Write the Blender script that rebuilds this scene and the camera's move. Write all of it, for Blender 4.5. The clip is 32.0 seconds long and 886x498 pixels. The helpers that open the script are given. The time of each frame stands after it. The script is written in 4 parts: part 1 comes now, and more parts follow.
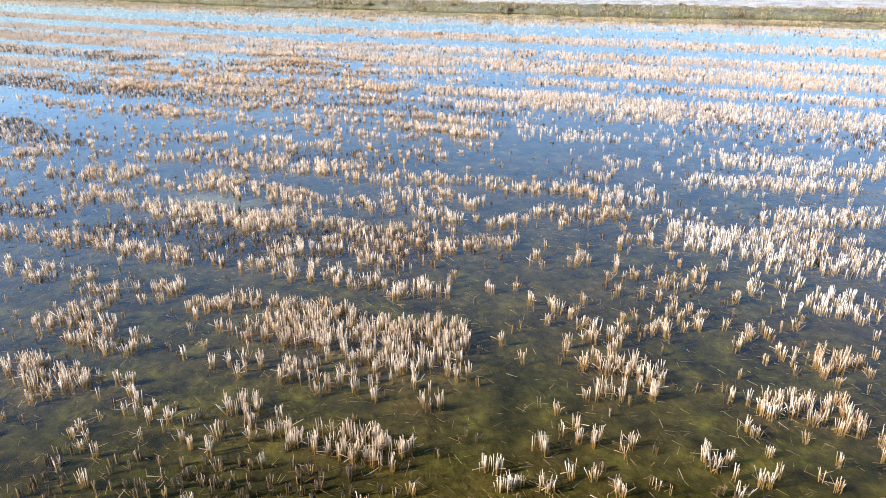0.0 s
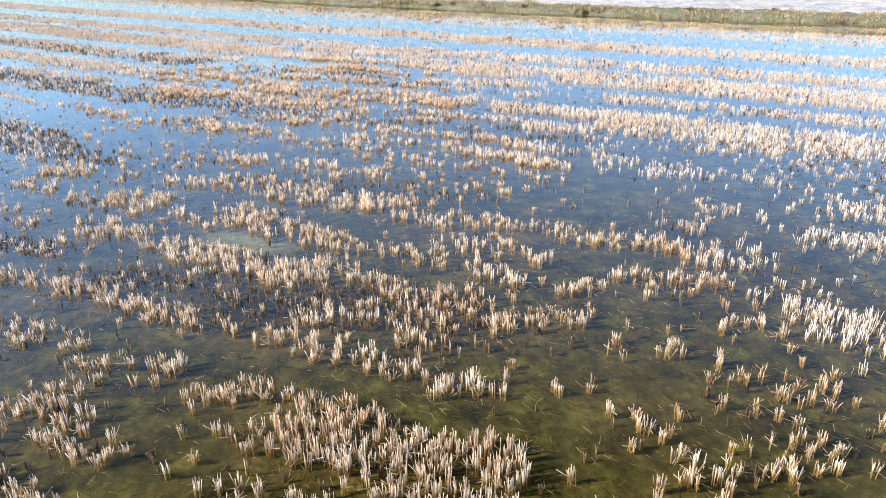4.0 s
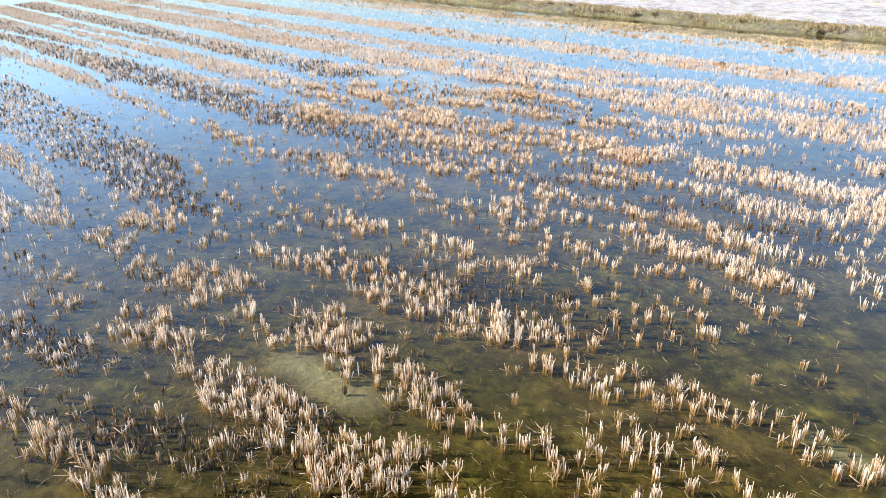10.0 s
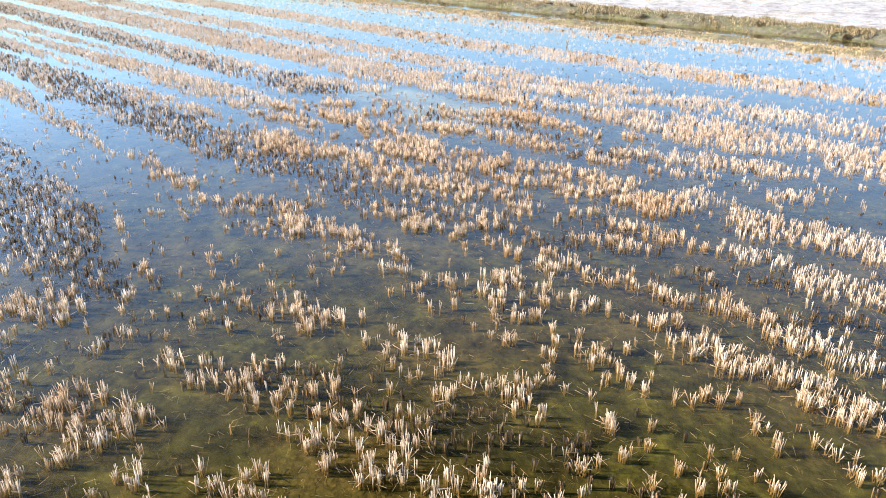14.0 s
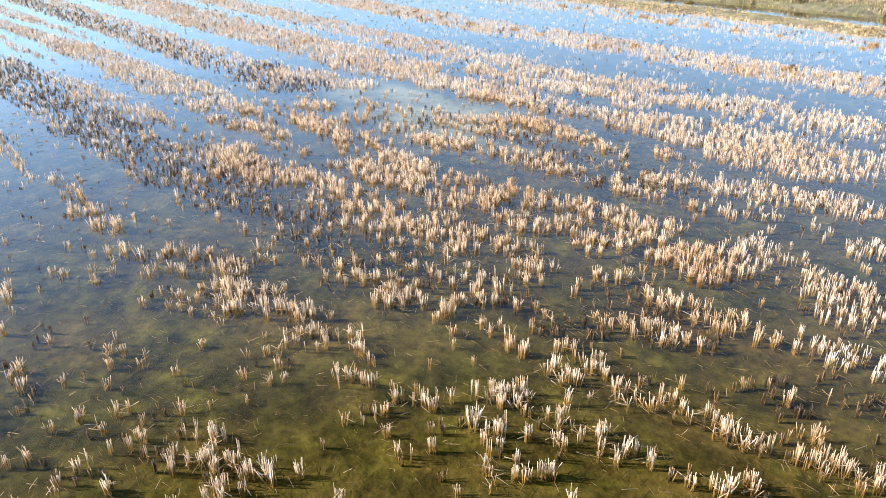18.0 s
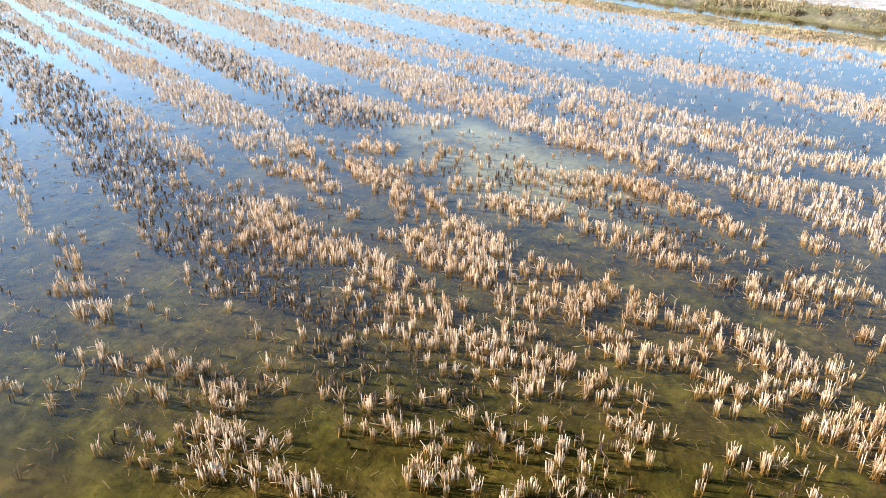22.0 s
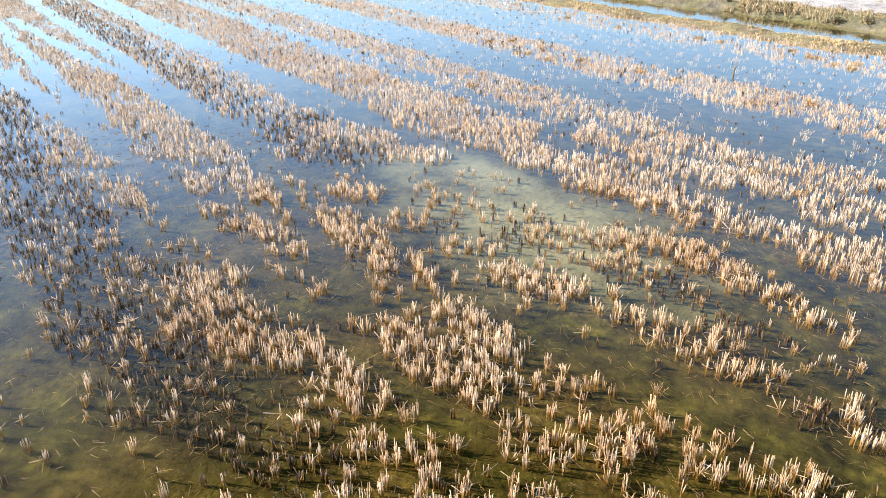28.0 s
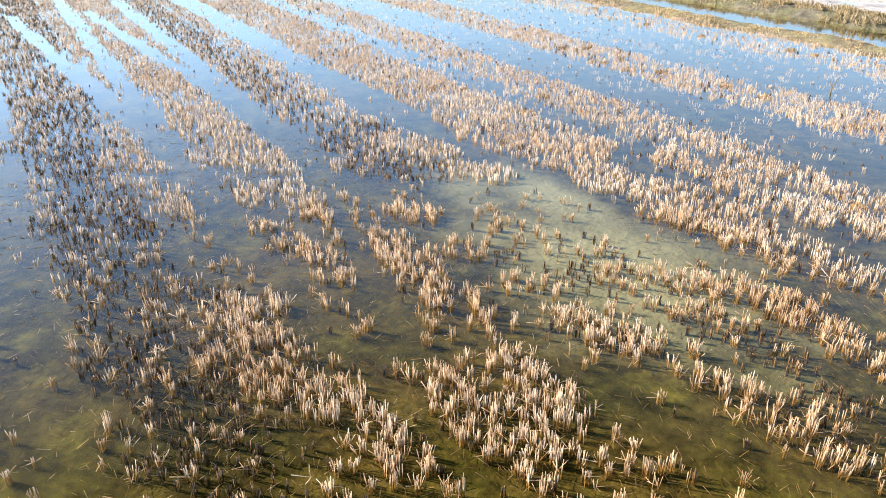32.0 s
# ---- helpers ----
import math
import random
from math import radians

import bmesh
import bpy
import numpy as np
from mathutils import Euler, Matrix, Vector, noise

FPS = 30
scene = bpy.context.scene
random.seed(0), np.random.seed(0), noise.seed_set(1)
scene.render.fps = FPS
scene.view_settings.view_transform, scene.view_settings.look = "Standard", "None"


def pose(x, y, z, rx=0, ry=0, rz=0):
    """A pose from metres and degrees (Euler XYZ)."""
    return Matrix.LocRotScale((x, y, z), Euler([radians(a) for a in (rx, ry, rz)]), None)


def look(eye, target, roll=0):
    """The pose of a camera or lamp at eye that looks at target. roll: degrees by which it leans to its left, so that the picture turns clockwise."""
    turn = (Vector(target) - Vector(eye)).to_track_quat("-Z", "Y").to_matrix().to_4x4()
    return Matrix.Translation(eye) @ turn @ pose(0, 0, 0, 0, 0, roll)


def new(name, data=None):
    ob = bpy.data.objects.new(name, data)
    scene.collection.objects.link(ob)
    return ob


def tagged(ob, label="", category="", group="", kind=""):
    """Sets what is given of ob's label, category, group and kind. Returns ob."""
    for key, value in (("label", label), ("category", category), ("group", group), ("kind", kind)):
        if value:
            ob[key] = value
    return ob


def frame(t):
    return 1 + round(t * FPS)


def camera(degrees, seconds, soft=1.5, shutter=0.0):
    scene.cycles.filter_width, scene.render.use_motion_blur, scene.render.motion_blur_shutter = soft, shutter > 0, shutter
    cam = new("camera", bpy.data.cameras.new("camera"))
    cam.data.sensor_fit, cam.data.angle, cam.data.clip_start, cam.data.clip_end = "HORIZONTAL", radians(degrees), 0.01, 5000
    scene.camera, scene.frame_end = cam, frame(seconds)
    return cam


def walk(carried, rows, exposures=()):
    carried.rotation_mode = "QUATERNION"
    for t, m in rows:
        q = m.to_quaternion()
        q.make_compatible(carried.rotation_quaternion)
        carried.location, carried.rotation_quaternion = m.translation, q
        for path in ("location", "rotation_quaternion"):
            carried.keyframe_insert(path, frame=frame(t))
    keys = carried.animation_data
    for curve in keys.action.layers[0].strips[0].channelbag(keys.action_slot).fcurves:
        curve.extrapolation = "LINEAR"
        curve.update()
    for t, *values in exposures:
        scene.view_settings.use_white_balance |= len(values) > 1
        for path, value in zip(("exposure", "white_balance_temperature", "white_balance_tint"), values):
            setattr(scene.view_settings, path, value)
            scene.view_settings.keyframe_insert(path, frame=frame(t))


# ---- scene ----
cam = camera(62, 32.0, soft=1.0)
PATH = [
    (0.0, pose(-0.000, 0.000, 6.881, 66.166, 0.828, -0.366)),
    (0.5, pose(0.023, 0.351, 6.881, 66.114, 0.833, -0.341)),
    (1.0, pose(0.043, 0.731, 6.892, 66.058, 0.842, -0.160)),
    (1.5, pose(0.054, 1.104, 6.923, 65.999, 0.841, 0.327)),
    (2.0, pose(0.056, 1.491, 6.962, 65.944, 0.831, 0.864)),
    (2.5, pose(0.069, 1.922, 6.988, 65.912, 0.814, 1.557)),
    (3.0, pose(0.070, 2.386, 7.000, 65.902, 0.798, 2.487)),
    (3.5, pose(0.060, 2.877, 7.010, 65.894, 0.791, 3.617)),
    (5.5, pose(0.010, 5.048, 7.025, 65.908, 0.671, 9.099)),
    (6.0, pose(-0.018, 5.604, 7.023, 65.896, 0.665, 10.556)),
    (6.5, pose(-0.061, 6.147, 7.033, 65.866, 0.615, 12.014)),
    (7.0, pose(-0.131, 6.717, 7.048, 65.831, 0.528, 13.482)),
    (7.5, pose(-0.199, 7.289, 7.059, 65.800, 0.450, 14.983)),
    (8.0, pose(-0.269, 7.870, 7.056, 65.795, 0.418, 16.470)),
    (8.5, pose(-0.347, 8.438, 7.053, 65.808, 0.413, 17.971)),
    (9.0, pose(-0.444, 9.032, 7.058, 65.805, 0.393, 19.250)),
    (9.5, pose(-0.534, 9.622, 7.055, 65.816, 0.377, 19.467)),
    (10.0, pose(-0.634, 10.175, 7.052, 65.835, 0.364, 19.444)),
    (10.5, pose(-0.740, 10.725, 7.064, 65.831, 0.338, 19.436)),
    (11.0, pose(-0.880, 11.292, 7.078, 65.823, 0.317, 19.402)),
    (11.5, pose(-1.014, 11.873, 7.087, 65.830, 0.326, 19.373)),
    (12.0, pose(-1.160, 12.437, 7.090, 65.855, 0.368, 19.346)),
    (12.5, pose(-1.306, 13.022, 7.092, 65.872, 0.424, 19.323)),
    (13.0, pose(-1.465, 13.615, 7.098, 65.834, 0.466, 19.273)),
    (13.5, pose(-1.620, 14.205, 7.106, 65.682, 0.468, 19.236)),
    (14.0, pose(-1.771, 14.790, 7.111, 65.355, 0.448, 19.213)),
    (14.5, pose(-1.916, 15.385, 7.111, 64.851, 0.430, 19.212)),
    (16.5, pose(-2.417, 17.769, 7.147, 62.845, 0.920, 19.302)),
    (17.0, pose(-2.578, 18.384, 7.180, 62.777, 0.774, 19.394)),
    (17.5, pose(-2.742, 18.992, 7.193, 62.759, 0.686, 19.543)),
    (18.0, pose(-2.904, 19.596, 7.190, 62.784, 0.656, 19.973)),
    (18.5, pose(-3.082, 20.179, 7.174, 62.841, 0.644, 20.569)),
    (19.0, pose(-3.254, 20.759, 7.152, 62.915, 0.630, 21.367)),
    (19.5, pose(-3.429, 21.339, 7.130, 62.988, 0.616, 22.330)),
    (20.0, pose(-3.620, 21.884, 7.108, 63.062, 0.602, 23.392)),
    (20.5, pose(-3.816, 22.434, 7.086, 63.135, 0.588, 24.634)),
    (21.0, pose(-4.027, 22.969, 7.069, 63.201, 0.568, 25.813)),
    (21.5, pose(-4.219, 23.490, 7.067, 63.228, 0.539, 26.584)),
    (22.0, pose(-4.420, 24.008, 7.079, 63.213, 0.522, 27.170)),
    (22.5, pose(-4.609, 24.487, 7.080, 63.195, 0.534, 27.236)),
    (23.0, pose(-4.786, 24.923, 7.063, 63.182, 0.557, 27.233)),
    (23.5, pose(-4.941, 25.318, 7.031, 63.175, 0.573, 27.237)),
    (24.0, pose(-5.120, 25.713, 6.987, 63.178, 0.573, 27.215)),
    (24.5, pose(-5.268, 26.052, 6.944, 63.179, 0.555, 27.221)),
    (25.0, pose(-5.394, 26.364, 6.904, 63.180, 0.545, 27.265)),
    (25.5, pose(-5.526, 26.644, 6.864, 63.189, 0.554, 27.262)),
    (27.5, pose(-5.976, 27.582, 6.785, 63.257, 0.585, 27.255)),
    (28.0, pose(-6.065, 27.780, 6.790, 63.226, 0.566, 27.578)),
    (28.5, pose(-6.153, 27.960, 6.794, 63.200, 0.531, 28.215)),
    (29.0, pose(-6.247, 28.135, 6.793, 63.188, 0.481, 28.877)),
    (29.5, pose(-6.331, 28.309, 6.785, 63.196, 0.439, 29.594)),
    (30.0, pose(-6.407, 28.471, 6.772, 63.230, 0.408, 30.298)),
    (30.5, pose(-6.489, 28.626, 6.764, 63.256, 0.369, 30.983)),
    (31.0, pose(-6.574, 28.774, 6.769, 63.236, 0.308, 31.685)),
    (31.5, pose(-6.649, 28.929, 6.781, 63.180, 0.237, 32.428)),
    (32.0, pose(-6.754, 29.087, 6.794, 63.104, 0.179, 33.077)),
]
# the film's own exposure and white balance drift a little
walk(cam, PATH, exposures=[(0.0, 1.18, 6050, 12), (8.0, 1.30, 6400, 12), (20.0, 1.45, 6620, 11), (32.0, 1.43, 6920, 12)])

# ---- light: clear winter sky, low sun ----
SUN_EL, SUN_AZ = radians(31), radians(254)
world = bpy.data.worlds.new("world")
scene.world = world
world.use_nodes = True
wn = world.node_tree.nodes
sky = wn.new("ShaderNodeTexSky")
sky.sky_type, sky.sun_disc = "NISHITA", False
sky.sun_elevation, sky.sun_rotation = SUN_EL, SUN_AZ
sky.air_density, sky.dust_density, sky.ozone_density = 1.2, 0.25, 6.0
wn["Background"].inputs[1].default_value = 0.138
world.node_tree.links.new(sky.outputs[0], wn["Background"].inputs[0])
sun = new("sun", bpy.data.lights.new("sun", "SUN"))
sun.data.energy, sun.data.angle, sun.data.color = 4.35, radians(0.53), (1.0, 0.94, 0.85)
way = Vector((math.sin(SUN_AZ) * math.cos(SUN_EL), math.cos(SUN_AZ) * math.cos(SUN_EL), math.sin(SUN_EL)))
sun.matrix_world = look(way * 50, (0, 0, 0))


# ---- materials ----
class Mat:
    """A small helper round one node material."""

    def __init__(self, name):
        self.m = bpy.data.materials.new(name)
        self.m.use_nodes = True
        self.t = self.m.node_tree
        self.b = self.t.nodes["Principled BSDF"]

    def n(self, kind, **props):
        node = self.t.nodes.new("ShaderNode" + kind)
        for k, v in props.items():
            if k in node.inputs:
                node.inputs[k].default_value = v
        return node

    def link(self, a, b):
        self.t.links.new(a, b)

    def coord(self):
        return self.n("NewGeometry").outputs["Position"]

    def noise(self, scale, detail=4.0, rough=0.55, where=None):
        node = self.n("TexNoise", Scale=scale, Detail=detail, Roughness=rough)
        self.link(where or self.coord(), node.inputs["Vector"])
        return node.outputs["Fac"]

    def ramp(self, fac, *stops):
        node = self.n("ValToRGB")
        e = node.color_ramp.elements
        while len(e) < len(stops):
            e.new(0.5)
        for k, (at, c) in enumerate(stops):
            e[k].position, e[k].color = at, (*c, 1)
        self.link(fac, node.inputs[0])
        return node.outputs[0]

    def mix(self, fac, a, b, blend="MIX"):
        node = self.t.nodes.new("ShaderNodeMix")
        node.data_type, node.blend_type = "RGBA", blend
        for sock, v in ((node.inputs[0], fac), (node.inputs[6], a), (node.inputs[7], b)):
            if isinstance(v, bpy.types.NodeSocket):
                self.link(v, sock)
            elif isinstance(v, tuple):
                sock.default_value = (*v, 1)
            else:
                sock.default_value = v
        return node.outputs[2]

    def math(self, op, a, b=0.0, clamp=False):
        node = self.t.nodes.new("ShaderNodeMath")
        node.operation, node.use_clamp = op, clamp
        for sock, v in zip(node.inputs, (a, b)):
            if isinstance(v, bpy.types.NodeSocket):
                self.link(v, sock)
            else:
                sock.default_value = v
        return node.outputs[0]

    def bump(self, height, strength, distance):
        node = self.n("Bump", Strength=strength, Distance=distance)
        self.link(height, node.inputs["Height"])
        self.link(node.outputs[0], self.b.inputs["Normal"])

    def finish(self, colour, rough=0.8, spec=0.3):
        if isinstance(colour, tuple):
            self.b.inputs["Base Color"].default_value = (*colour, 1)
        else:
            self.link(colour, self.b.inputs["Base Color"])
        self.b.inputs["Roughness"].default_value = rough
        self.b.inputs["Specular IOR Level"].default_value = spec
        return self.m


def straw_material(name, *stops, stain=None, streaks=0.3, tide=0.10):
    """Dry stalks, each of its own tone; stain: the tide mark that the water has left low on them."""
    k = Mat(name)
    r = k.n("NewGeometry").outputs["Random Per Island"]
    c = k.ramp(r, *stops)
    streak = k.noise(9.0, 3.0)
    c = k.mix(k.math("MULTIPLY", streak, streaks), c, (0.60, 0.40, 0.20), "MIX")
    if stain:
        xyz = k.n("SeparateXYZ")
        k.link(k.coord(), xyz.inputs[0])
        edge = k.math("SUBTRACT", tide, k.math("ADD", xyz.outputs[2], k.math("MULTIPLY", k.noise(3.5, 5.0), 0.12)))
        c = k.mix(k.math("MULTIPLY", edge, 11.0, True), c, stain)
    patch = k.ramp(k.noise(0.35, 3.0), (0.36, (0.88, 0.79, 0.68)), (0.60, (1.0, 1.0, 1.0)))
    c = k.mix(1.0, c, patch, "MULTIPLY")
    # straw turns browner with y, from 24 m to about 35 m
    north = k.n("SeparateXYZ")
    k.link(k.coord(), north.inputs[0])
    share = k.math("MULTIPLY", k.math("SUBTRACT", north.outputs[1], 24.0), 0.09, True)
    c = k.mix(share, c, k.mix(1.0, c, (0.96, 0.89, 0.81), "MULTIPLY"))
    return k.finish(c, 0.62, 0.3)


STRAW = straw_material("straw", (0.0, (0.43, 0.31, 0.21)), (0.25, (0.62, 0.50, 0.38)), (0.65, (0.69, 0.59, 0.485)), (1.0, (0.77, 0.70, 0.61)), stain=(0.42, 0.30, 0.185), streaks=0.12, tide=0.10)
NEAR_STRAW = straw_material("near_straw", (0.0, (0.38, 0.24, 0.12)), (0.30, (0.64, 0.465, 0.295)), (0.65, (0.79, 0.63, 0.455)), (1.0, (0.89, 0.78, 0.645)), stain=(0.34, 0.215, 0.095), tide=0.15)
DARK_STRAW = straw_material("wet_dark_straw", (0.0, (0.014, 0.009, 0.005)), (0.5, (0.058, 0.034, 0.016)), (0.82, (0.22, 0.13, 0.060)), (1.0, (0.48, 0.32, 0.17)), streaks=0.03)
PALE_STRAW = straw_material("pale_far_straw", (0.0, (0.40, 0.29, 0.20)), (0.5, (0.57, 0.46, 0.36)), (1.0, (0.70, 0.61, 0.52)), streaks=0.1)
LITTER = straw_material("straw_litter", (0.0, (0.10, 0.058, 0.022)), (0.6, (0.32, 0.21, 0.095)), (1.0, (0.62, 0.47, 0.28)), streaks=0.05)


def bed_material():
    """Soft mud under the water: brown silt, olive algae, and pale stirred clay in two patches."""
    k = Mat("mud_bed")
    p = k.coord()
    silt = k.ramp(k.noise(0.9, 6.0, 0.6), (0.35, (0.028, 0.021, 0.007)), (0.65, (0.125, 0.094, 0.034)))
    algae = k.ramp(k.noise(1.5, 6.0, 0.65), (0.34, (0.013, 0.012, 0.003)), (0.54, (0.060, 0.053, 0.012)), (0.72, (0.15, 0.130, 0.028)))
    where = k.ramp(k.noise(0.28, 4.0, 0.6), (0.34, (0, 0, 0)), (0.55, (1, 1, 1)))
    c = k.mix(where, silt, algae)
    c = k.mix(k.ramp(k.noise(14.0, 3.0), (0.55, (0, 0, 0)), (0.72, (0.35, 0.35, 0.35))), c, (0.12, 0.075, 0.028))
    c = k.mix(1.0, c, k.ramp(k.noise(5.0, 6.0, 0.65), (0.34, (0.45, 0.44, 0.40)), (0.52, (0.95, 0.95, 0.95)), (0.68, (1.35, 1.3, 1.2))), "MULTIPLY")
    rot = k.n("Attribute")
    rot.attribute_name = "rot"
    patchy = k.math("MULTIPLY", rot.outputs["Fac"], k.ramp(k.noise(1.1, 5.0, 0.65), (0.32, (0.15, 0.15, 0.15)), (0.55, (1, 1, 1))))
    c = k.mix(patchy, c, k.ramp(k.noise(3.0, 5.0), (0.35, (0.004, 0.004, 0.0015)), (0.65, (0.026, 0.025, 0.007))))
    mat = k.n("Attribute")
    mat.attribute_name = "matted"
    fibres = k.ramp(k.noise(7.0, 6.0, 0.75), (0.36, (0.035, 0.022, 0.008)), (0.55, (0.13, 0.085, 0.027)), (0.72, (0.30, 0.20, 0.075)))
    patchy = k.math("MULTIPLY", mat.outputs["Fac"], k.ramp(k.noise(1.7, 5.0, 0.65), (0.36, (0.1, 0.1, 0.1)), (0.58, (1, 1, 1))))
    c = k.mix(patchy, c, fibres)
    xyz = k.n("SeparateXYZ")
    k.link(p, xyz.inputs[0])
    for cx, cy, rx, ry, turn, most in CLAY:
        dx, dy = k.math("SUBTRACT", xyz.outputs[0], cx), k.math("SUBTRACT", xyz.outputs[1], cy)
        ca, sa = math.cos(turn), math.sin(turn)
        u = k.math("ADD", k.math("MULTIPLY", dx, ca / rx), k.math("MULTIPLY", dy, sa / rx))
        w = k.math("ADD", k.math("MULTIPLY", dx, -sa / ry), k.math("MULTIPLY", dy, ca / ry))
        far = k.math("SQRT", k.math("ADD", k.math("MULTIPLY", u, u), k.math("MULTIPLY", w, w)))
        far = k.math("ADD", far, k.math("MULTIPLY", k.math("SUBTRACT", k.noise(0.8, 5.0), 0.5), 1.6))
        fac = k.math("MULTIPLY", k.math("SUBTRACT", 1.15, far, True), most, True)
        c = k.mix(fac, c, (0.255, 0.24, 0.175))
    k.bump(k.noise(6.0, 6.0), 0.8, 0.06)
    return k.finish(c, 0.95, 0.1)


CLAY = [(-11.0, 41.7, 4.2, 2.5, -0.40, 1.1), (-16.0, 43.9, 3.0, 0.9, -0.50, 0.6), (-13.6, 44.2, 2.4, 1.0, -0.50, 1.1), (-6.2, 19.5, 1.6, 0.55, -0.33, 0.75), (2.3, 20.0, 1.0, 0.3, -0.5, 0.6)]
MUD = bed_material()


def water_material():
    """Clear shallow water: see-through, glossy by Fresnel, with the faintest ripple."""
    k = Mat("field_water")
    k.t.nodes.remove(k.b)
    clear, gloss, mix = k.n("BsdfTransparent"), k.n("BsdfGlossy"), k.n("MixShader")
    clear.inputs[0].default_value = (0.87, 0.84, 0.57, 1)
    gloss.inputs["Color"].default_value, gloss.inputs["Roughness"].default_value = (1, 1, 1, 1), 0.05
    fres = k.n("Fresnel", IOR=1.33)
    ripple = k.n("Bump", Strength=0.14, Distance=0.02)
    k.link(k.noise(5.0, 3.0), ripple.inputs["Height"])
    k.link(ripple.outputs[0], gloss.inputs["Normal"])
    k.link(k.math("MINIMUM", k.math("MULTIPLY", k.math("POWER", k.math("SUBTRACT", fres.outputs[0], 0.030, True), 0.90), 1.45), 0.50), mix.inputs[0])
    k.link(clear.outputs[0], mix.inputs[1])
    k.link(gloss.outputs[0], mix.inputs[2])
    k.link(mix.outputs[0], k.t.nodes["Material Output"].inputs[0])
    return k.m


WATER = water_material()


def earth_material(name, soil_low, soil_high, grass_low, grass_high, share):
    k = Mat(name)
    soil = k.ramp(k.noise(2.2, 6.0, 0.7), (0.3, soil_low), (0.7, soil_high))
    grass = k.ramp(k.noise(4.5, 6.0, 0.75), (0.3, grass_low), (0.7, grass_high))
    c = k.mix(k.ramp(k.noise(0.6, 5.0, 0.65), (share, (0, 0, 0)), (share + 0.14, (1, 1, 1))), soil, grass)
    c = k.mix(k.ramp(k.noise(1.5, 4.0, 0.7), (0.56, (0, 0, 0)), (0.68, (0.8, 0.8, 0.8))), c, (0.34, 0.27, 0.15))
    k.bump(k.noise(7.0, 6.0, 0.7), 1.0, 0.14)
    return k.finish(c, 0.95, 0.1)


BANK = earth_material("bank_grass_and_soil", (0.06, 0.050, 0.032), (0.26, 0.225, 0.155), (0.085, 0.080, 0.034), (0.27, 0.245, 0.13), 0.42)
BERM = earth_material("berm_mud_and_straw", (0.08, 0.062, 0.036), (0.30, 0.24, 0.15), (0.16, 0.135, 0.06), (0.36, 0.30, 0.16), 0.44)
FAR_SOIL = earth_material("pale_trampled_straw", (0.16, 0.135, 0.115), (0.56, 0.50, 0.45), (0.34, 0.30, 0.26), (0.70, 0.64, 0.58), 0.40)
BLADE = straw_material("bank_blades", (0.0, (0.11, 0.105, 0.045)), (0.4, (0.22, 0.20, 0.10)), (0.7, (0.37, 0.32, 0.20)), (1.0, (0.55, 0.47, 0.32)))
STRAW_GRASS = straw_material("dry_berm_grass", (0.0, (0.24, 0.19, 0.09)), (0.5, (0.46, 0.38, 0.20)), (1.0, (0.66, 0.56, 0.34)))
BUSH = straw_material("bush_leaves", (0.0, (0.07, 0.065, 0.03)), (0.6, (0.19, 0.17, 0.09)), (1.0, (0.34, 0.30, 0.19)))
HEAP = straw_material("matted_straw", (0.0, (0.30, 0.19, 0.07)), (0.6, (0.52, 0.36, 0.16)), (1.0, (0.72, 0.55, 0.30)))
SHRUB = straw_material("dark_shrub", (0.0, (0.03, 0.03, 0.015)), (1.0, (0.10, 0.085, 0.045)))


# ---- the plan: drill rows run along curves of one family, y = v - bend(x) ----
def bend(x):
    return np.where(x > -15, 0.42 * x, -6.3 + 0.5 * (x + 15))


def value_noise(x, y, size, seed):
    """Smooth noise from 0 to 1 with blobs of the given size."""
    x, y = np.asarray(x) / size + seed * 17.3, np.asarray(y) / size - seed * 9.1
    i, j = np.floor(x), np.floor(y)
    fx, fy = x - i, y - j
    fx, fy = fx * fx * (3 - 2 * fx), fy * fy * (3 - 2 * fy)

    def h(a, b):
        q = np.sin(a * 127.1 + b * 311.7 + seed * 74.7) * 43758.5453
        return q - np.floor(q)

    return (h(i, j) * (1 - fx) + h(i + 1, j) * fx) * (1 - fy) + (h(i, j + 1) * (1 - fx) + h(i + 1, j + 1) * fx) * fy


def bank_line(x):
    """Where the field ends and the low berm begins."""
    return 62.4 - bend(x) + 0.10 * np.clip(x - 8, 0, 60)


# ---- ground and water ----
def sheet(name, xs, ys, height, material):
    gx, gy = np.meshgrid(xs, ys, indexing="xy")
    z = height(gx, gy)
    verts = np.stack([gx, gy, z], -1).reshape(-1, 3)
    nx, ny = len(xs), len(ys)
    k = (np.arange(ny - 1)[:, None] * nx + np.arange(nx - 1)[None]).reshape(-1)
    faces = np.stack([k, k + 1, k + nx + 1, k + nx], -1)
    me = bpy.data.meshes.new(name)
    me.from_pydata(verts.tolist(), [], faces.tolist())
    me.shade_smooth()
    me.materials.append(material)
    return new(name, me)


def steps(a, b, fine, lo, hi):
    """Grid lines: fine from a to b, then wider out to lo and hi."""
    core = np.arange(a, b + fine / 2, fine)
    out = [b + fine]
    while out[-1] < hi:
        out.append(out[-1] + max(fine, 0.4 * (out[-1] - b)))
    inn = [a - fine]
    while inn[-1] > lo:
        inn.append(inn[-1] - max(fine, 0.4 * (a - inn[-1])))
    return np.concatenate([np.array(inn[::-1]), core, np.array(out)])


def bed_height(x, y):
    b = y - bank_line(x)
    z = -0.12 + 0.05 * (value_noise(x, y, 2.3, 1) - 0.5) + 0.05 * (value_noise(x, y, 0.9, 2) - 0.5)
    return np.where(b > -0.5, np.minimum(z, -0.1), z)


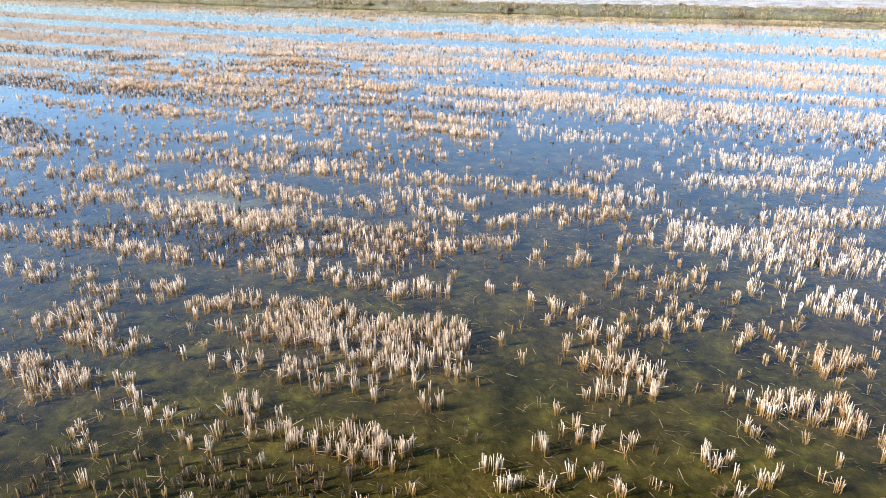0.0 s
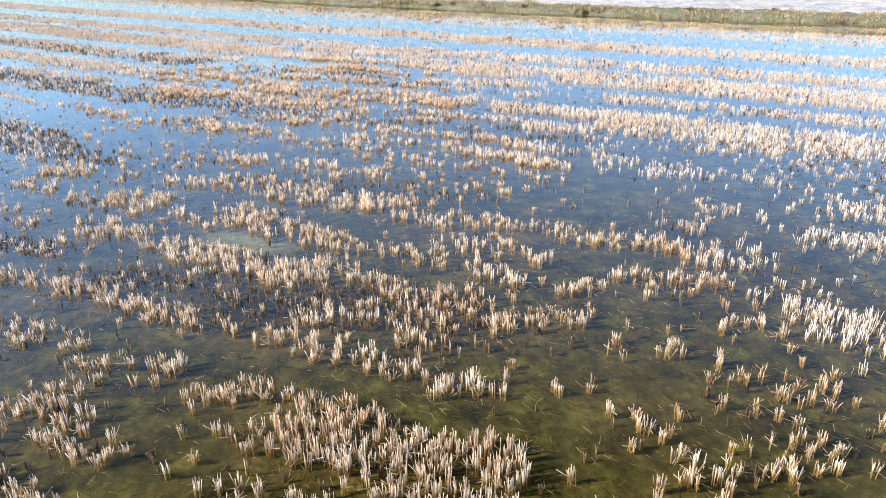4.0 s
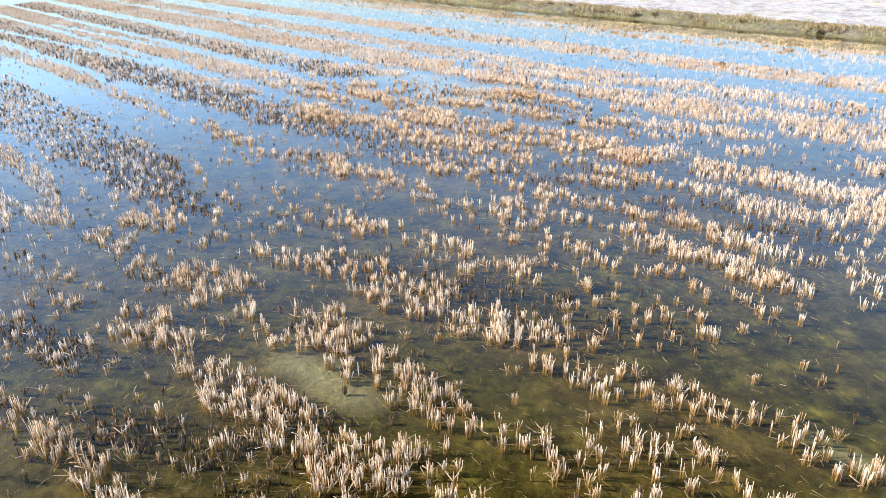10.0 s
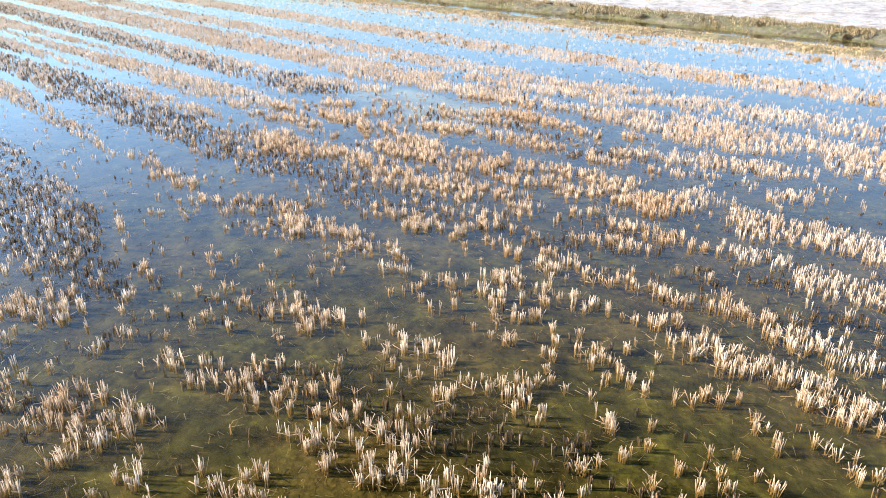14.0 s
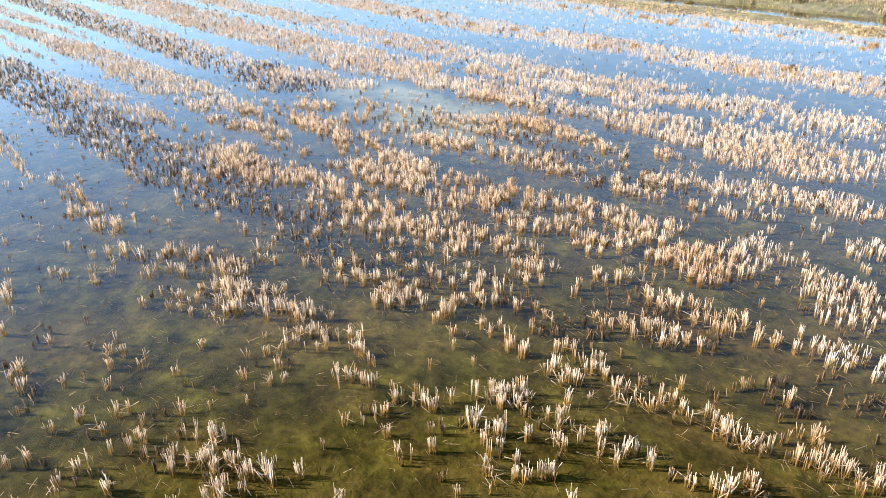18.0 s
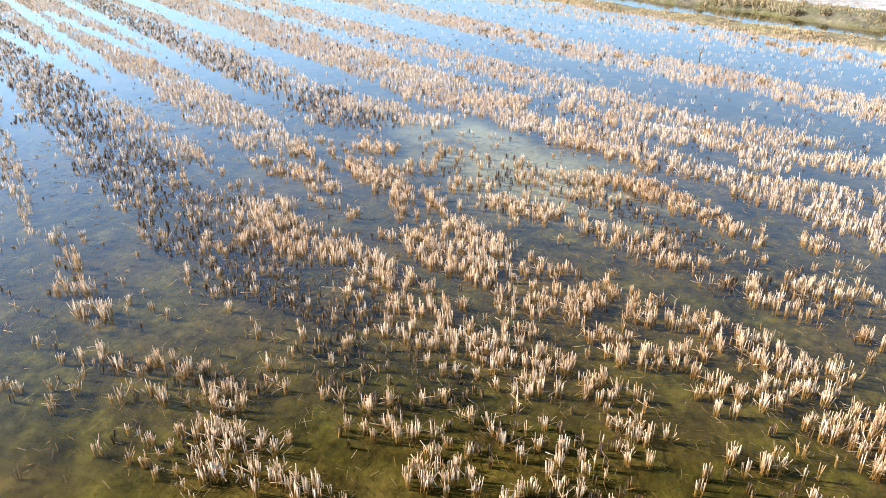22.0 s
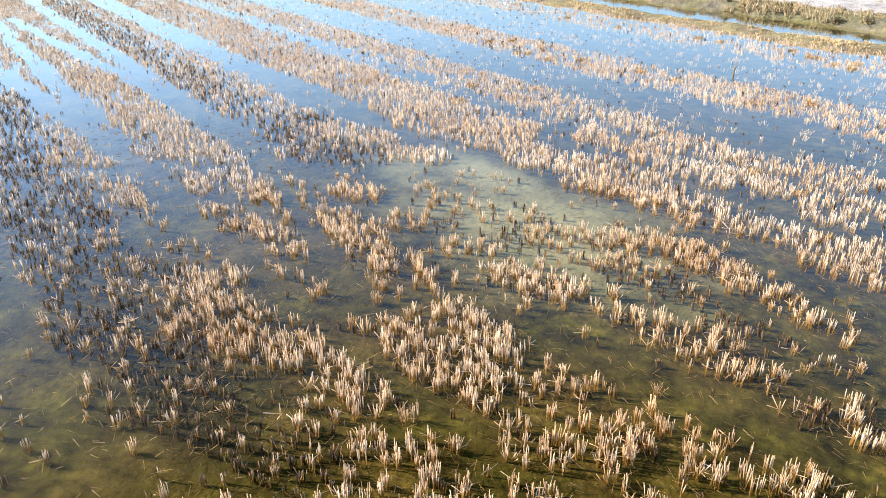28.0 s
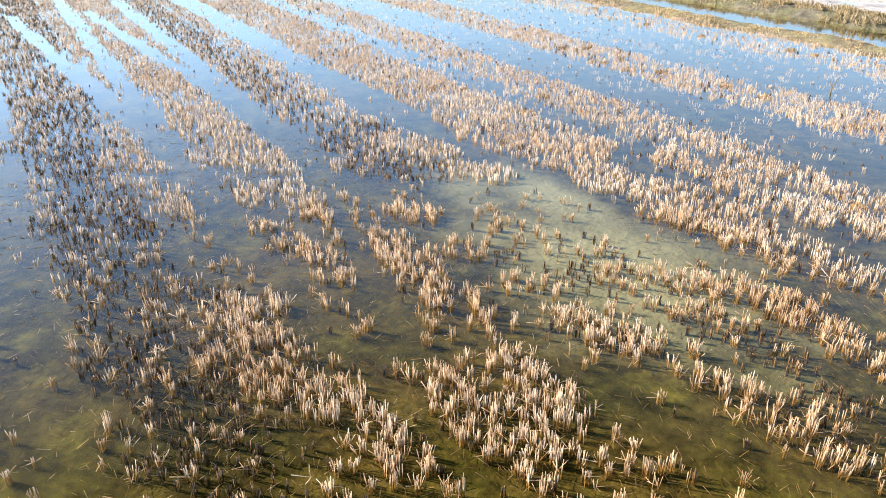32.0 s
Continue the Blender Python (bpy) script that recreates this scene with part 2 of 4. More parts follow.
def berm_height(x, y):
    """A low ragged dyke of mud and dry grass along the field's edge."""
    b = y - bank_line(x) + 0.8 * (value_noise(x, y, 2.2, 3) - 0.5) + 0.3 * (value_noise(x, y, 0.5, 18) - 0.5)
    crest = np.clip(1 - np.abs(b - 0.2) / 1.0, 0, 1) ** 0.6 * (0.11 + 0.14 * value_noise(x, y, 3.5, 3))
    rough = 0.10 * (value_noise(x, y, 0.6, 4) - 0.5) + 0.07 * (value_noise(x, y, 0.25, 7) - 0.5)
    return np.where(np.abs(b - 0.2) < 1.0, np.maximum(crest + rough, -0.05), -0.2)


def bank_height(x, y):
    """The grassy dyke behind the ditch: steep, hummocky front and a gentler back."""
    b = y - bank_line(x) + 0.7 * (value_noise(x, y, 1.6, 8) - 0.5)
    foot, back = np.clip((b - 4.9) / 0.9, 0, 1) ** 0.7, np.clip((8.4 - b) / 1.0, 0, 1)
    top = 0.42 + 0.16 * (value_noise(x, y, 5.0, 5) - 0.5)
    rough = 0.16 * (value_noise(x, y, 1.1, 6) - 0.5) + 0.14 * (value_noise(x, y, 0.45, 9) - 0.5) + 0.12 * (value_noise(x, y, 0.22, 10) - 0.5)
    return np.minimum(foot, back) * (top + rough) - 0.2 * (np.minimum(foot, back) <= 0.02)


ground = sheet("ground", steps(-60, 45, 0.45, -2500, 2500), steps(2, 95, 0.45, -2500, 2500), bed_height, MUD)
tagged(ground, "brown silty field bed with olive algae under shallow water", "ground", kind="structure")


def ridge(name, lo, hi, height, fine, material, label):
    """A long strip of earth that follows the field's edge from lo to hi metres behind it."""
    xs, bs = np.arange(-48, 52, fine), np.arange(lo, hi + fine / 2, fine * 0.8)
    gx, gb = np.meshgrid(xs, bs, indexing="xy")
    gy = bank_line(gx) + gb
    gz = height(gx, gy)
    nx, ny = len(xs), len(bs)
    k = (np.arange(ny - 1)[:, None] * nx + np.arange(nx - 1)[None]).reshape(-1)
    me = bpy.data.meshes.new(name)
    me.from_pydata(np.stack([gx, gy, gz], -1).reshape(-1, 3).tolist(), [], np.stack([k, k + 1, k + nx + 1, k + nx], -1).tolist())
    me.shade_smooth()
    me.materials.append(material)
    return tagged(new(name, me), label, "bank", kind="structure")


ridge("berm", -1.4, 1.9, berm_height, 0.16, BERM, "low ragged mud berm with flattened dry grass")
ridge("bank", 4.1, 8.9, bank_height, 0.16, BANK, "hummocky grassy earth bank behind a narrow ditch")


def far_height(x, y):
    """Trampled stubble ground behind the bank, half drowned."""
    return 0.06 + 0.10 * (value_noise(x, y, 2.6, 51) - 0.5) + 0.20 * (value_noise(x, y, 0.9, 52) - 0.5)


ridge("far_field", 8.2, 40.0, far_height, 0.45, FAR_SOIL, "pale trampled stubble ground with puddles behind the bank")

water = sheet("water", np.array([-2500.0, 2500.0]), np.array([-2500.0, 2500.0]), lambda x, y: 0 * x, WATER)
tagged(water, "clear still shallow flood water mirroring blue sky", "water", kind="structure")
water.visible_shadow = False

# ---- stubble ----
RNG = np.random.default_rng(7)


def prism(base, top, r0, r1, sides=3, turn=0.0):
    """One stalk: a tapered prism with a cut, slanting top. Returns verts and faces."""
    a = turn + np.arange(sides) * 2 * np.pi / sides
    ring = np.stack([np.cos(a), np.sin(a), 0 * a], -1)
    slant = np.stack([0 * a, 0 * a, 0.9 * r1 * np.cos(a)], -1)
    v = np.concatenate([base + ring * r0, top + ring * r1 + slant])
    f = [(k, (k + 1) % sides, sides + (k + 1) % sides, sides + k) for k in range(sides)]
    return v, f + [tuple(range(sides, 2 * sides))]


def tuft(stalks, height, spread, lean, thick, fallen=0):
    """A clump of cut stalks that splay from one root, some of them snapped flat."""
    verts, faces, n = [], [], 0
    for k in range(stalks + fallen):
        a, d = RNG.uniform(0, 6.283), spread * RNG.uniform(0, 1) ** 0.6
        base = np.array([d * np.cos(a), d * np.sin(a), -0.13])
        h = height * RNG.uniform(0.4, 1.15)
        tilt = np.abs(RNG.normal(0, lean))
        b = a + RNG.normal(0, 1.7)
        if k >= stalks:
            tilt, h, base[2] = RNG.uniform(1.15, 1.45), height * RNG.uniform(0.6, 1.2), 0.01
        length = h + (0.13 if k < stalks else 0)
        top = base + length * np.array([np.sin(tilt) * np.cos(b), np.sin(tilt) * np.sin(b), np.cos(tilt)])
        r = thick * RNG.uniform(0.7, 1.25)
        v, f = prism(base, top, r, r * 0.85, 3, RNG.uniform(0, 6))
        verts.append(v)
        faces += [tuple(i + n for i in q) for q in f]
        n += len(v)
    return np.concatenate(verts), faces


NEAR = []
for k in range(24):
    stalks = int(RNG.choice([3, 5, 8, 11, 14, 17]))
    NEAR.append(tuft(stalks, 0.195, 0.016 * stalks ** 0.5, RNG.choice([0.07, 0.12, 0.22]), 0.0056, int(RNG.integers(0, 4))))
MID = [tuft(int(RNG.integers(5, 10)), 0.16, 0.055, 0.13, 0.0074, 0) for _ in range(12)]
SHORT = [tuft(int(RNG.integers(6, 13)), 0.10, 0.038, 0.10, 0.0064, 0) for _ in range(10)]
FAR = [tuft(5, 0.12, 0.09, 0.28, 0.0095, 0) for _ in range(8)]


def scatter(name, kinds, picks, places, turns, sizes, material, parent=None):
    """Many tufts joined into one mesh."""
    verts, loops, counts, n = [], [], [], 0
    for k, (bv, bf) in enumerate(kinds):
        here = np.nonzero(picks == k)[0]
        if not len(here):
            continue
        c, s = np.cos(turns[here])[:, None], np.sin(turns[here])[:, None]
        sc, sz = sizes[here, 0][:, None], sizes[here, 1][:, None]
        x = (bv[:, 0] * c - bv[:, 1] * s) * sc + places[here, 0][:, None]
        y = (bv[:, 0] * s + bv[:, 1] * c) * sc + places[here, 1][:, None]
        z = np.where(bv[:, 2] > 0, bv[:, 2] * sz, bv[:, 2])
        verts.append(np.stack([x, y, z], -1).reshape(-1, 3))
        flat = np.concatenate([np.array(q) for q in bf])
        loops.append((flat[None] + n + np.arange(len(here))[:, None] * len(bv)).reshape(-1))
        counts.append(np.tile([len(q) for q in bf], len(here)))
        n += len(here) * len(bv)
    verts, loops, counts = np.concatenate(verts), np.concatenate(loops), np.concatenate(counts)
    me = bpy.data.meshes.new(name)
    me.vertices.add(len(verts))
    me.vertices.foreach_set("co", verts.astype(np.float32).ravel())
    me.loops.add(len(loops))
    me.loops.foreach_set("vertex_index", loops.astype(np.int32))
    me.polygons.add(len(counts))
    me.polygons.foreach_set("loop_start", (np.cumsum(counts) - counts).astype(np.int32))
    me.update(calc_edges=True)
    me.materials.append(material)
    ob = new(name, me)
    ob.parent = parent
    return ob


# candidate places: a jittered grid along the drill rows
gu, gv = np.meshgrid(np.arange(-62, 46, 0.155), np.arange(4.0, 63.0, 0.18))
gu, gv = gu.ravel(), gv.ravel()
gu = gu + RNG.uniform(-0.08, 0.08, len(gu))
gv = gv + RNG.uniform(-0.09, 0.09, len(gv))
PX, PY = gu, gv - bend(gu)
inside = (PY < bank_line(PX) + 0.6) & (PY > 4) & (np.abs(PX - (1.0 - 0.23 * PY)) < 9 + 0.72 * PY)
PX, PY = PX[inside], PY[inside]
PV = PY + bend(PX) + 0.36 * (value_noise(PX, PY, 2.6, 11) - 0.5) + 0.2 * (value_noise(PX, PY, 0.8, 12) - 0.5)
STRIPS, BANDS = [], []


def strip(lo, hi, dens, high, wet, left=-99, right=99, rotten=None):
    """Far stubble between two rows: how dense, how tall, and what share of it is short, dark and wet."""
    STRIPS.append((lo, hi, left, right, dens, high, wet if wet < 0.8 else 0.52, max(0.0, wet - 0.45) * 0.7 if rotten is None else rotten))


def band(half, line, dens, high, wet, rotten):
    BANDS.append((half, list(zip(line[::2], line[1::2])), dens, high, wet, rotten))


# one stretch of a drill row: half its width, then the points that it runs through
def dense(half, *line):
    band(half, line, 0.90, 1.0, 0.06, 0.15)


def thin(half, *line):
    band(half, line, 0.50, 0.9, 0.12, 0.12)


def sparse(half, *line):
    band(half, line, 0.26, 0.7, 0.2, 0.0)


def brown(half, *line):
    band(half, line, 0.85, 0.95, 0.48, 0.6)


def dark(half, *line):
    band(half, line, 0.85, 0.85, 0.78, 0.8)


def stubs(half, *line):
    band(half, line, 0.6, 0.75, 0.88, 0.75)


def lane(half, *line):
    band(half, line, 0.04, 0.5, 0.4, 0.0)


def clear(*corners):
    """Nearly open water between four corners, before the rows in it are laid."""
    BANDS.append((0.0, list(zip(corners[::2], corners[1::2])), 0.075, 0.5, 0.45, 0.05))


def lay(x, y, soft):
    """Density, height, wet share and rot of the stubble at places x, y."""
    wx = x + 0.2 * (value_noise(x, y, 1.1, 12) - 0.5) + 0.16 * (value_noise(x, y, 0.45, 19) - 0.5)
    wy = y + 0.2 * (value_noise(x, y, 1.1, 11) - 0.5) + 0.16 * (value_noise(x, y, 0.45, 20) - 0.5)
    v = wy + bend(wx)
    out = [np.full(len(x), q) for q in (0.05, 0.55, 0.2, 0.0)]

    def put(fac, values):
        for arr, q in zip(out, values):
            arr += (q - arr) * fac

    for lo, hi, left, right, *values in STRIPS:
        put(np.clip((v - lo) / soft, 0, 1) * np.clip((hi - v) / soft, 0, 1) * np.clip((wx - left) / soft, 0, 1) * np.clip((right - wx) / soft, 0, 1), values)
    for half, pts, *values in BANDS:
        px, py = [p[0] for p in pts], [p[1] for p in pts]
        r = half + soft
        here = np.nonzero((wx > min(px) - r) & (wx < max(px) + r) & (wy > min(py) - r) & (wy < max(py) + r))[0]
        qx, qy = wx[here], wy[here]
        if half == 0.0:
            fac = np.ones(len(here))
            for (ax, ay), (bx, by) in zip(pts, pts[1:] + pts[:1]):
                fac *= (bx - ax) * (qy - ay) - (by - ay) * (qx - ax) < 0
        else:
            far = np.full(len(here), 99.0)
            for (ax, ay), (bx, by) in zip(pts, pts[1:]):
                f = np.clip(((qx - ax) * (bx - ax) + (qy - ay) * (by - ay)) / ((bx - ax) ** 2 + (by - ay) ** 2 + 1e-9), 0, 1)
                far = np.minimum(far, np.hypot(qx - ax - f * (bx - ax), qy - ay - f * (by - ay)))
            fac = np.clip((half + 0.02 - far) / soft + 0.5, 0, 1)
        for arr, q in zip(out, values):
            arr[here] += (q - arr[here]) * fac
    return out


# the field's rows at large
# near rows, from the start of the flight
strip(4.0, 7.4, 0.55, 0.6, 0.92, rotten=0.95)
strip(7.4, 8.2, 0.65, 0.95, 0.3, rotten=0.6)
strip(8.2, 8.9, 0.04, 0.7, 0.3)
strip(8.9, 9.5, 0.5, 0.9, 0.2)
strip(9.5, 9.8, 0.04, 0.8, 0.3)
strip(9.7, 10.4, 0.04, 0.7, 0.3)
strip(10.4, 11.7, 0.85, 1.0, 0.08)
strip(11.7, 12.4, 0.04, 0.7, 0.3)
strip(12.4, 13.5, 0.85, 1.0, 0.08)
strip(13.5, 15.3, 0.5, 0.75, 0.92)
strip(15.3, 16.5, 0.85, 1.05, 0.08)
strip(16.4, 17.2, 0.04, 0.7, 0.3)
strip(17.1, 18.1, 0.80, 1.0, 0.08)
strip(18.1, 18.6, 0.04, 0.7, 0.3)
strip(18.6, 19.8, 0.45, 0.75, 0.3)
strip(19.8, 20.8, 0.75, 0.85, 0.2)
strip(20.8, 22.3, 0.45, 0.7, 0.85, rotten=0.1)
strip(19.0, 22.3, 0.65, 0.7, 0.88, right=-9, rotten=0.12)
# the wide open lane and the rows past it
strip(22.3, 24.0, 0.04, 0.6, 0.3)
strip(23.2, 24.9, 0.28, 0.6, 0.25, left=-5.5, right=1.8)
strip(24.4, 25.7, 0.75, 0.9, 0.1, right=-7)
strip(25.7, 26.4, 0.04, 0.6, 0.3)
strip(26.4, 29.4, 0.85, 1.0, 0.88, rotten=0.2)
strip(26.6, 28.4, 0.4, 0.7, 0.4, left=-7)
strip(24.9, 26.6, 0.16, 0.6, 0.3, left=-7)
strip(28.4, 29.6, 0.35, 0.75, 0.35, left=-6.5)
strip(29.4, 30.4, 0.85, 1.0, 0.08)
strip(30.4, 31.2, 0.04, 0.6, 0.2)
strip(30.2, 31.2, 0.70, 1.0, 0.1, left=-8.8)
strip(31.2, 33.8, 0.85, 1.0, 0.07)
strip(29.4, 33.8, 0.65, 0.95, 0.15, left=-4.0, right=2.0)
strip(31.4, 33.8, 1.15, 1.0, 0.1, left=-13, right=-4.0)
strip(33.8, 34.6, 0.04, 0.6, 0.2)
strip(34.6, 36.4, 0.8, 1.0, 0.86)
strip(34.6, 36.6, 0.50, 0.8, 0.4, left=-12.5)
strip(36.4, 37.5, 0.80, 0.9, 0.15)
strip(36.4, 37.9, 0.25, 0.6, 0.5, left=-14.5, right=-8.5)
strip(37.5, 39.1, 0.04, 0.6, 0.2)
strip(37.6, 39.2, 0.22, 0.7, 0.5, left=-14.5, right=-8.0)
strip(39.1, 42.7, 0.80, 1.0, 0.07)
strip(42.7, 43.9, 0.16, 0.6, 0.2)
strip(43.9, 46.4, 0.65, 0.9, 0.08)
strip(46.4, 49.5, 0.11, 0.25, 0.4)
strip(49.5, 52.7, 0.65, 0.9, 0.08)
strip(52.7, 57.6, 0.11, 0.25, 0.3)
strip(57.6, 60.4, 0.35, 0.8, 0.1)
strip(60.4, 61.2, 0.16, 0.7, 0.1)
strip(61.0, 62.4, 0.6, 1.0, 0.0)
# east of the bare corridor
strip(4.0, 10.9, 0.12, 0.8, 0.3, left=1.2)
strip(10.9, 11.9, 0.38, 0.9, 0.15, left=2.0)
strip(11.9, 12.6, 0.04, 0.7, 0.3, left=2.2)
strip(12.6, 13.8, 0.38, 0.9, 0.2, left=2.2)
strip(13.8, 18.0, 0.13, 0.6, 0.5, left=2.2)
strip(15.2, 16.2, 0.60, 1.0, 0.1, left=6.0)
strip(18.1, 19.7, 0.75, 1.0, 0.05, left=5.6)
strip(20.2, 21.2, 0.50, 0.9, 0.1, left=2.4)
strip(21.3, 31.0, 0.18, 0.6, 0.4, left=2.2)
strip(23.0, 24.2, 0.65, 0.9, 0.1, left=7.0)
strip(25.2, 26.6, 0.70, 0.9, 0.1, left=8.5)
strip(29.0, 31.6, 0.55, 0.7, 0.5, left=6.0)
strip(31.6, 34.4, 0.90, 1.05, 0.05, left=2.2)
strip(34.6, 36.0, 0.04, 0.7, 0.2, left=2.2)
# the rows that the flight passes over
# start of the flight
clear(-14.6, 22.4, 13.9, 20.9, 5.8, 7.1, -6.1, 7.4)
stubs(0.45, -5.38, 8.09, -1.07, 7.88)
dense(0.33, -7.37, 10.84, -6.51, 10.47, -5.86, 10.28)
thin(0.33, -5.42, 10.11, -4.26, 9.40, -3.59, 9.17)
dense(0.24, -3.08, 9.59, -2.27, 9.00, -1.40, 8.78, -0.80, 8.45)
thin(0.11, -3.76, 8.91, -3.17, 8.57)
sparse(0.38, -8.42, 12.44, -7.99, 12.65)
dense(0.28, -7.54, 12.42, -6.85, 12.07, -6.14, 11.64)
thin(0.21, -5.87, 11.73, -5.04, 11.13, -3.88, 10.91)
thin(0.28, -3.45, 10.72, -2.54, 10.53, -1.75, 10.25, -0.80, 9.98)
dense(0.15, -0.79, 9.68, -0.16, 9.66)
thin(0.16, -5.31, 12.24, -4.20, 12.09)
dense(0.49, -3.59, 12.18, -2.36, 11.83, -1.49, 11.40, -0.66, 11.00)
dense(0.47, -2.71, 12.71, -1.77, 12.12, -0.90, 11.78, 0.04, 11.75)
dense(0.27, -0.46, 10.81, 0.22, 10.79)
dense(0.13, 0.16, 10.36, 0.26, 10.36)
dense(0.25, -3.74, 12.86, -2.24, 12.47)
dense(0.23, 2.42, 10.64, 2.63, 10.72)
dense(0.26, 2.83, 10.54, 3.40, 10.36)
dense(0.12, 2.52, 9.74, 2.75, 9.73)
thin(0.16, 3.15, 9.72, 3.66, 9.63)
thin(0.19, 3.73, 9.86, 4.44, 9.84)
thin(0.22, 4.65, 9.68, 5.41, 9.58)
dense(0.34, 5.32, 9.37, 5.99, 9.13)
dense(0.33, 6.03, 9.06, 6.46, 8.78)
dense(0.25, 6.16, 10.62, 6.82, 10.60)
thin(0.24, 5.12, 11.20, 6.03, 10.99)
sparse(0.65, 4.37, 12.03, 6.19, 11.36)
dense(0.45, 6.96, 12.85, 8.41, 12.45)
dense(0.67, 5.41, 16.41, 6.64, 15.68, 7.79, 14.99, 9.45, 14.34)
dense(0.43, 6.96, 16.17, 9.34, 15.57)
dense(0.45, 8.39, 17.03, 11.08, 17.10)
sparse(0.41, 6.07, 17.72, 7.43, 17.46)
dense(0.42, 7.29, 20.17, 8.47, 19.86)
dense(0.40, 8.63, 19.85, 11.17, 19.48)
thin(0.35, 4.62, 18.41, 6.19, 18.13)
thin(0.45, 10.45, 21.07, 13.06, 20.66)
thin(0.21, 2.86, 11.87, 3.87, 11.74)
thin(0.23, 1.71, 12.79, 2.14, 12.66)
sparse(0.82, 3.76, 13.98, 6.94, 13.60)
dense(0.13, 2.02, 8.89, 2.09, 8.87)
dense(0.10, 1.33, 8.46, 1.41, 8.44)
dense(0.08, 0.70, 8.06, 0.83, 7.83)
dense(0.09, 1.13, 7.74, 1.20, 7.71)
dense(0.13, 1.59, 7.81, 1.88, 7.70)
dense(0.10, 2.32, 8.56, 2.92, 8.51)
dense(0.15, 3.67, 8.22, 3.85, 8.16)
dense(0.10, 4.32, 7.97, 4.46, 7.94)
dense(0.07, 4.53, 8.90, 4.97, 9.16)
dense(0.08, 3.63, 7.55, 3.78, 7.55)
sparse(0.26, 4.70, 7.97, 6.05, 8.17)
# past the first rows
clear(-17.5, 23.5, 9.3, 27.6, 4.5, 13.8, -7.5, 11.8)
dark(0.55, -8.34, 17.13, -5.80, 17.32)
stubs(0.86, -5.46, 16.52, -2.91, 16.18)
stubs(0.47, -3.30, 15.75, -1.34, 15.58)
dark(0.50, -12.91, 18.82, -10.59, 18.59)
stubs(0.23, -9.76, 17.38, -7.57, 17.50)
dense(0.31, -7.53, 12.47, -7.13, 12.54, -6.60, 12.29)
thin(0.47, -7.21, 13.27, -6.87, 13.88)
sparse(0.31, -9.08, 14.96, -8.18, 14.93)
dense(0.10, -9.57, 14.88, -9.76, 15.40)
thin(0.28, -8.84, 14.65, -7.50, 14.54)
thin(0.23, -6.86, 14.18, -6.29, 14.05)
dense(0.27, -5.76, 13.79, -5.02, 13.78)
sparse(0.13, -6.62, 13.51, -5.91, 13.24)
dense(0.30, -4.71, 12.96, -4.05, 13.19)
dense(0.21, -3.82, 13.23, -3.31, 13.20)
dense(0.27, -3.19, 12.88, -2.44, 13.01)
sparse(0.13, -5.39, 12.96, -4.91, 12.70)
dense(0.23, -11.27, 17.14, -9.95, 16.75, -9.07, 16.56)
dense(0.18, -9.00, 16.46, -7.85, 16.12)
dense(0.33, -7.84, 15.92, -6.68, 15.64, -5.86, 15.50)
thin(0.16, -5.76, 15.52, -4.72, 15.01)
dense(0.29, -4.48, 14.89, -3.86, 14.77)
dense(0.36, -3.30, 14.49, -2.56, 14.41)
dense(0.23, -2.05, 14.09, -1.61, 13.98)
dense(0.14, -1.51, 13.87, -1.16, 13.69)
dense(0.19, -0.88, 13.39, -0.22, 13.73)
dense(0.12, -0.12, 13.42, 0.18, 13.36)
brown(0.50, -3.40, 15.74, -2.81, 15.75)
thin(0.32, -8.67, 19.05, -8.03, 18.86)
dense(0.49, -7.35, 18.56, -6.23, 18.34)
dense(0.30, -5.79, 18.16, -5.05, 17.79)
dense(0.57, -4.82, 17.48, -3.54, 17.81)
brown(0.38, -2.62, 17.20, -2.00, 16.70)
brown(0.61, -1.55, 16.40, -0.67, 16.37)
brown(0.40, -1.82, 15.67, -0.07, 15.80)
brown(0.49, -1.50, 14.80, -0.47, 14.98)
dense(0.15, 0.22, 15.69, 0.36, 15.71)
dense(0.18, 0.67, 15.69, 0.81, 15.71)
dense(0.18, 1.33, 15.80, 1.47, 15.82)
dense(0.14, 1.86, 14.89, 2.12, 15.00)
dense(0.26, 1.35, 17.07, 1.63, 17.03)
dense(0.16, 1.90, 17.35, 1.99, 17.27)
dense(0.16, 2.43, 17.73, 2.96, 17.72)
sparse(0.33, 2.87, 17.14, 3.27, 16.86)
dense(0.28, 3.71, 17.66, 3.98, 17.61)
thin(0.29, 4.15, 17.54, 4.60, 17.53)
dense(0.13, 3.00, 14.89, 3.20, 14.93)
dense(0.11, 3.44, 14.97, 3.52, 14.96)
dense(0.10, 3.78, 14.66, 3.85, 14.65)
thin(0.19, 4.54, 16.12, 4.93, 16.11)
dense(0.13, 4.12, 15.90, 4.19, 15.88)
dense(0.21, 4.97, 16.98, 5.22, 16.99)
sparse(0.27, 3.61, 14.17, 4.28, 14.29)
dense(0.09, 0.89, 13.70, 0.96, 13.69)
dense(0.15, 0.20, 13.92, 0.30, 13.88)
dense(0.09, 2.26, 14.64, 2.34, 14.63)
dense(0.10, 2.32, 15.60, 2.40, 15.58)
dense(0.40, -7.24, 20.71, -5.70, 19.98, -3.92, 19.25)
thin(0.33, -3.84, 19.40, -2.61, 18.80)
thin(0.35, -2.38, 18.84, -1.50, 18.38)
thin(0.47, -1.26, 19.28, -0.09, 18.97)
thin(0.33, -1.14, 18.09, -0.59, 17.96)
dense(0.28, -0.36, 17.68, 0.27, 17.57)
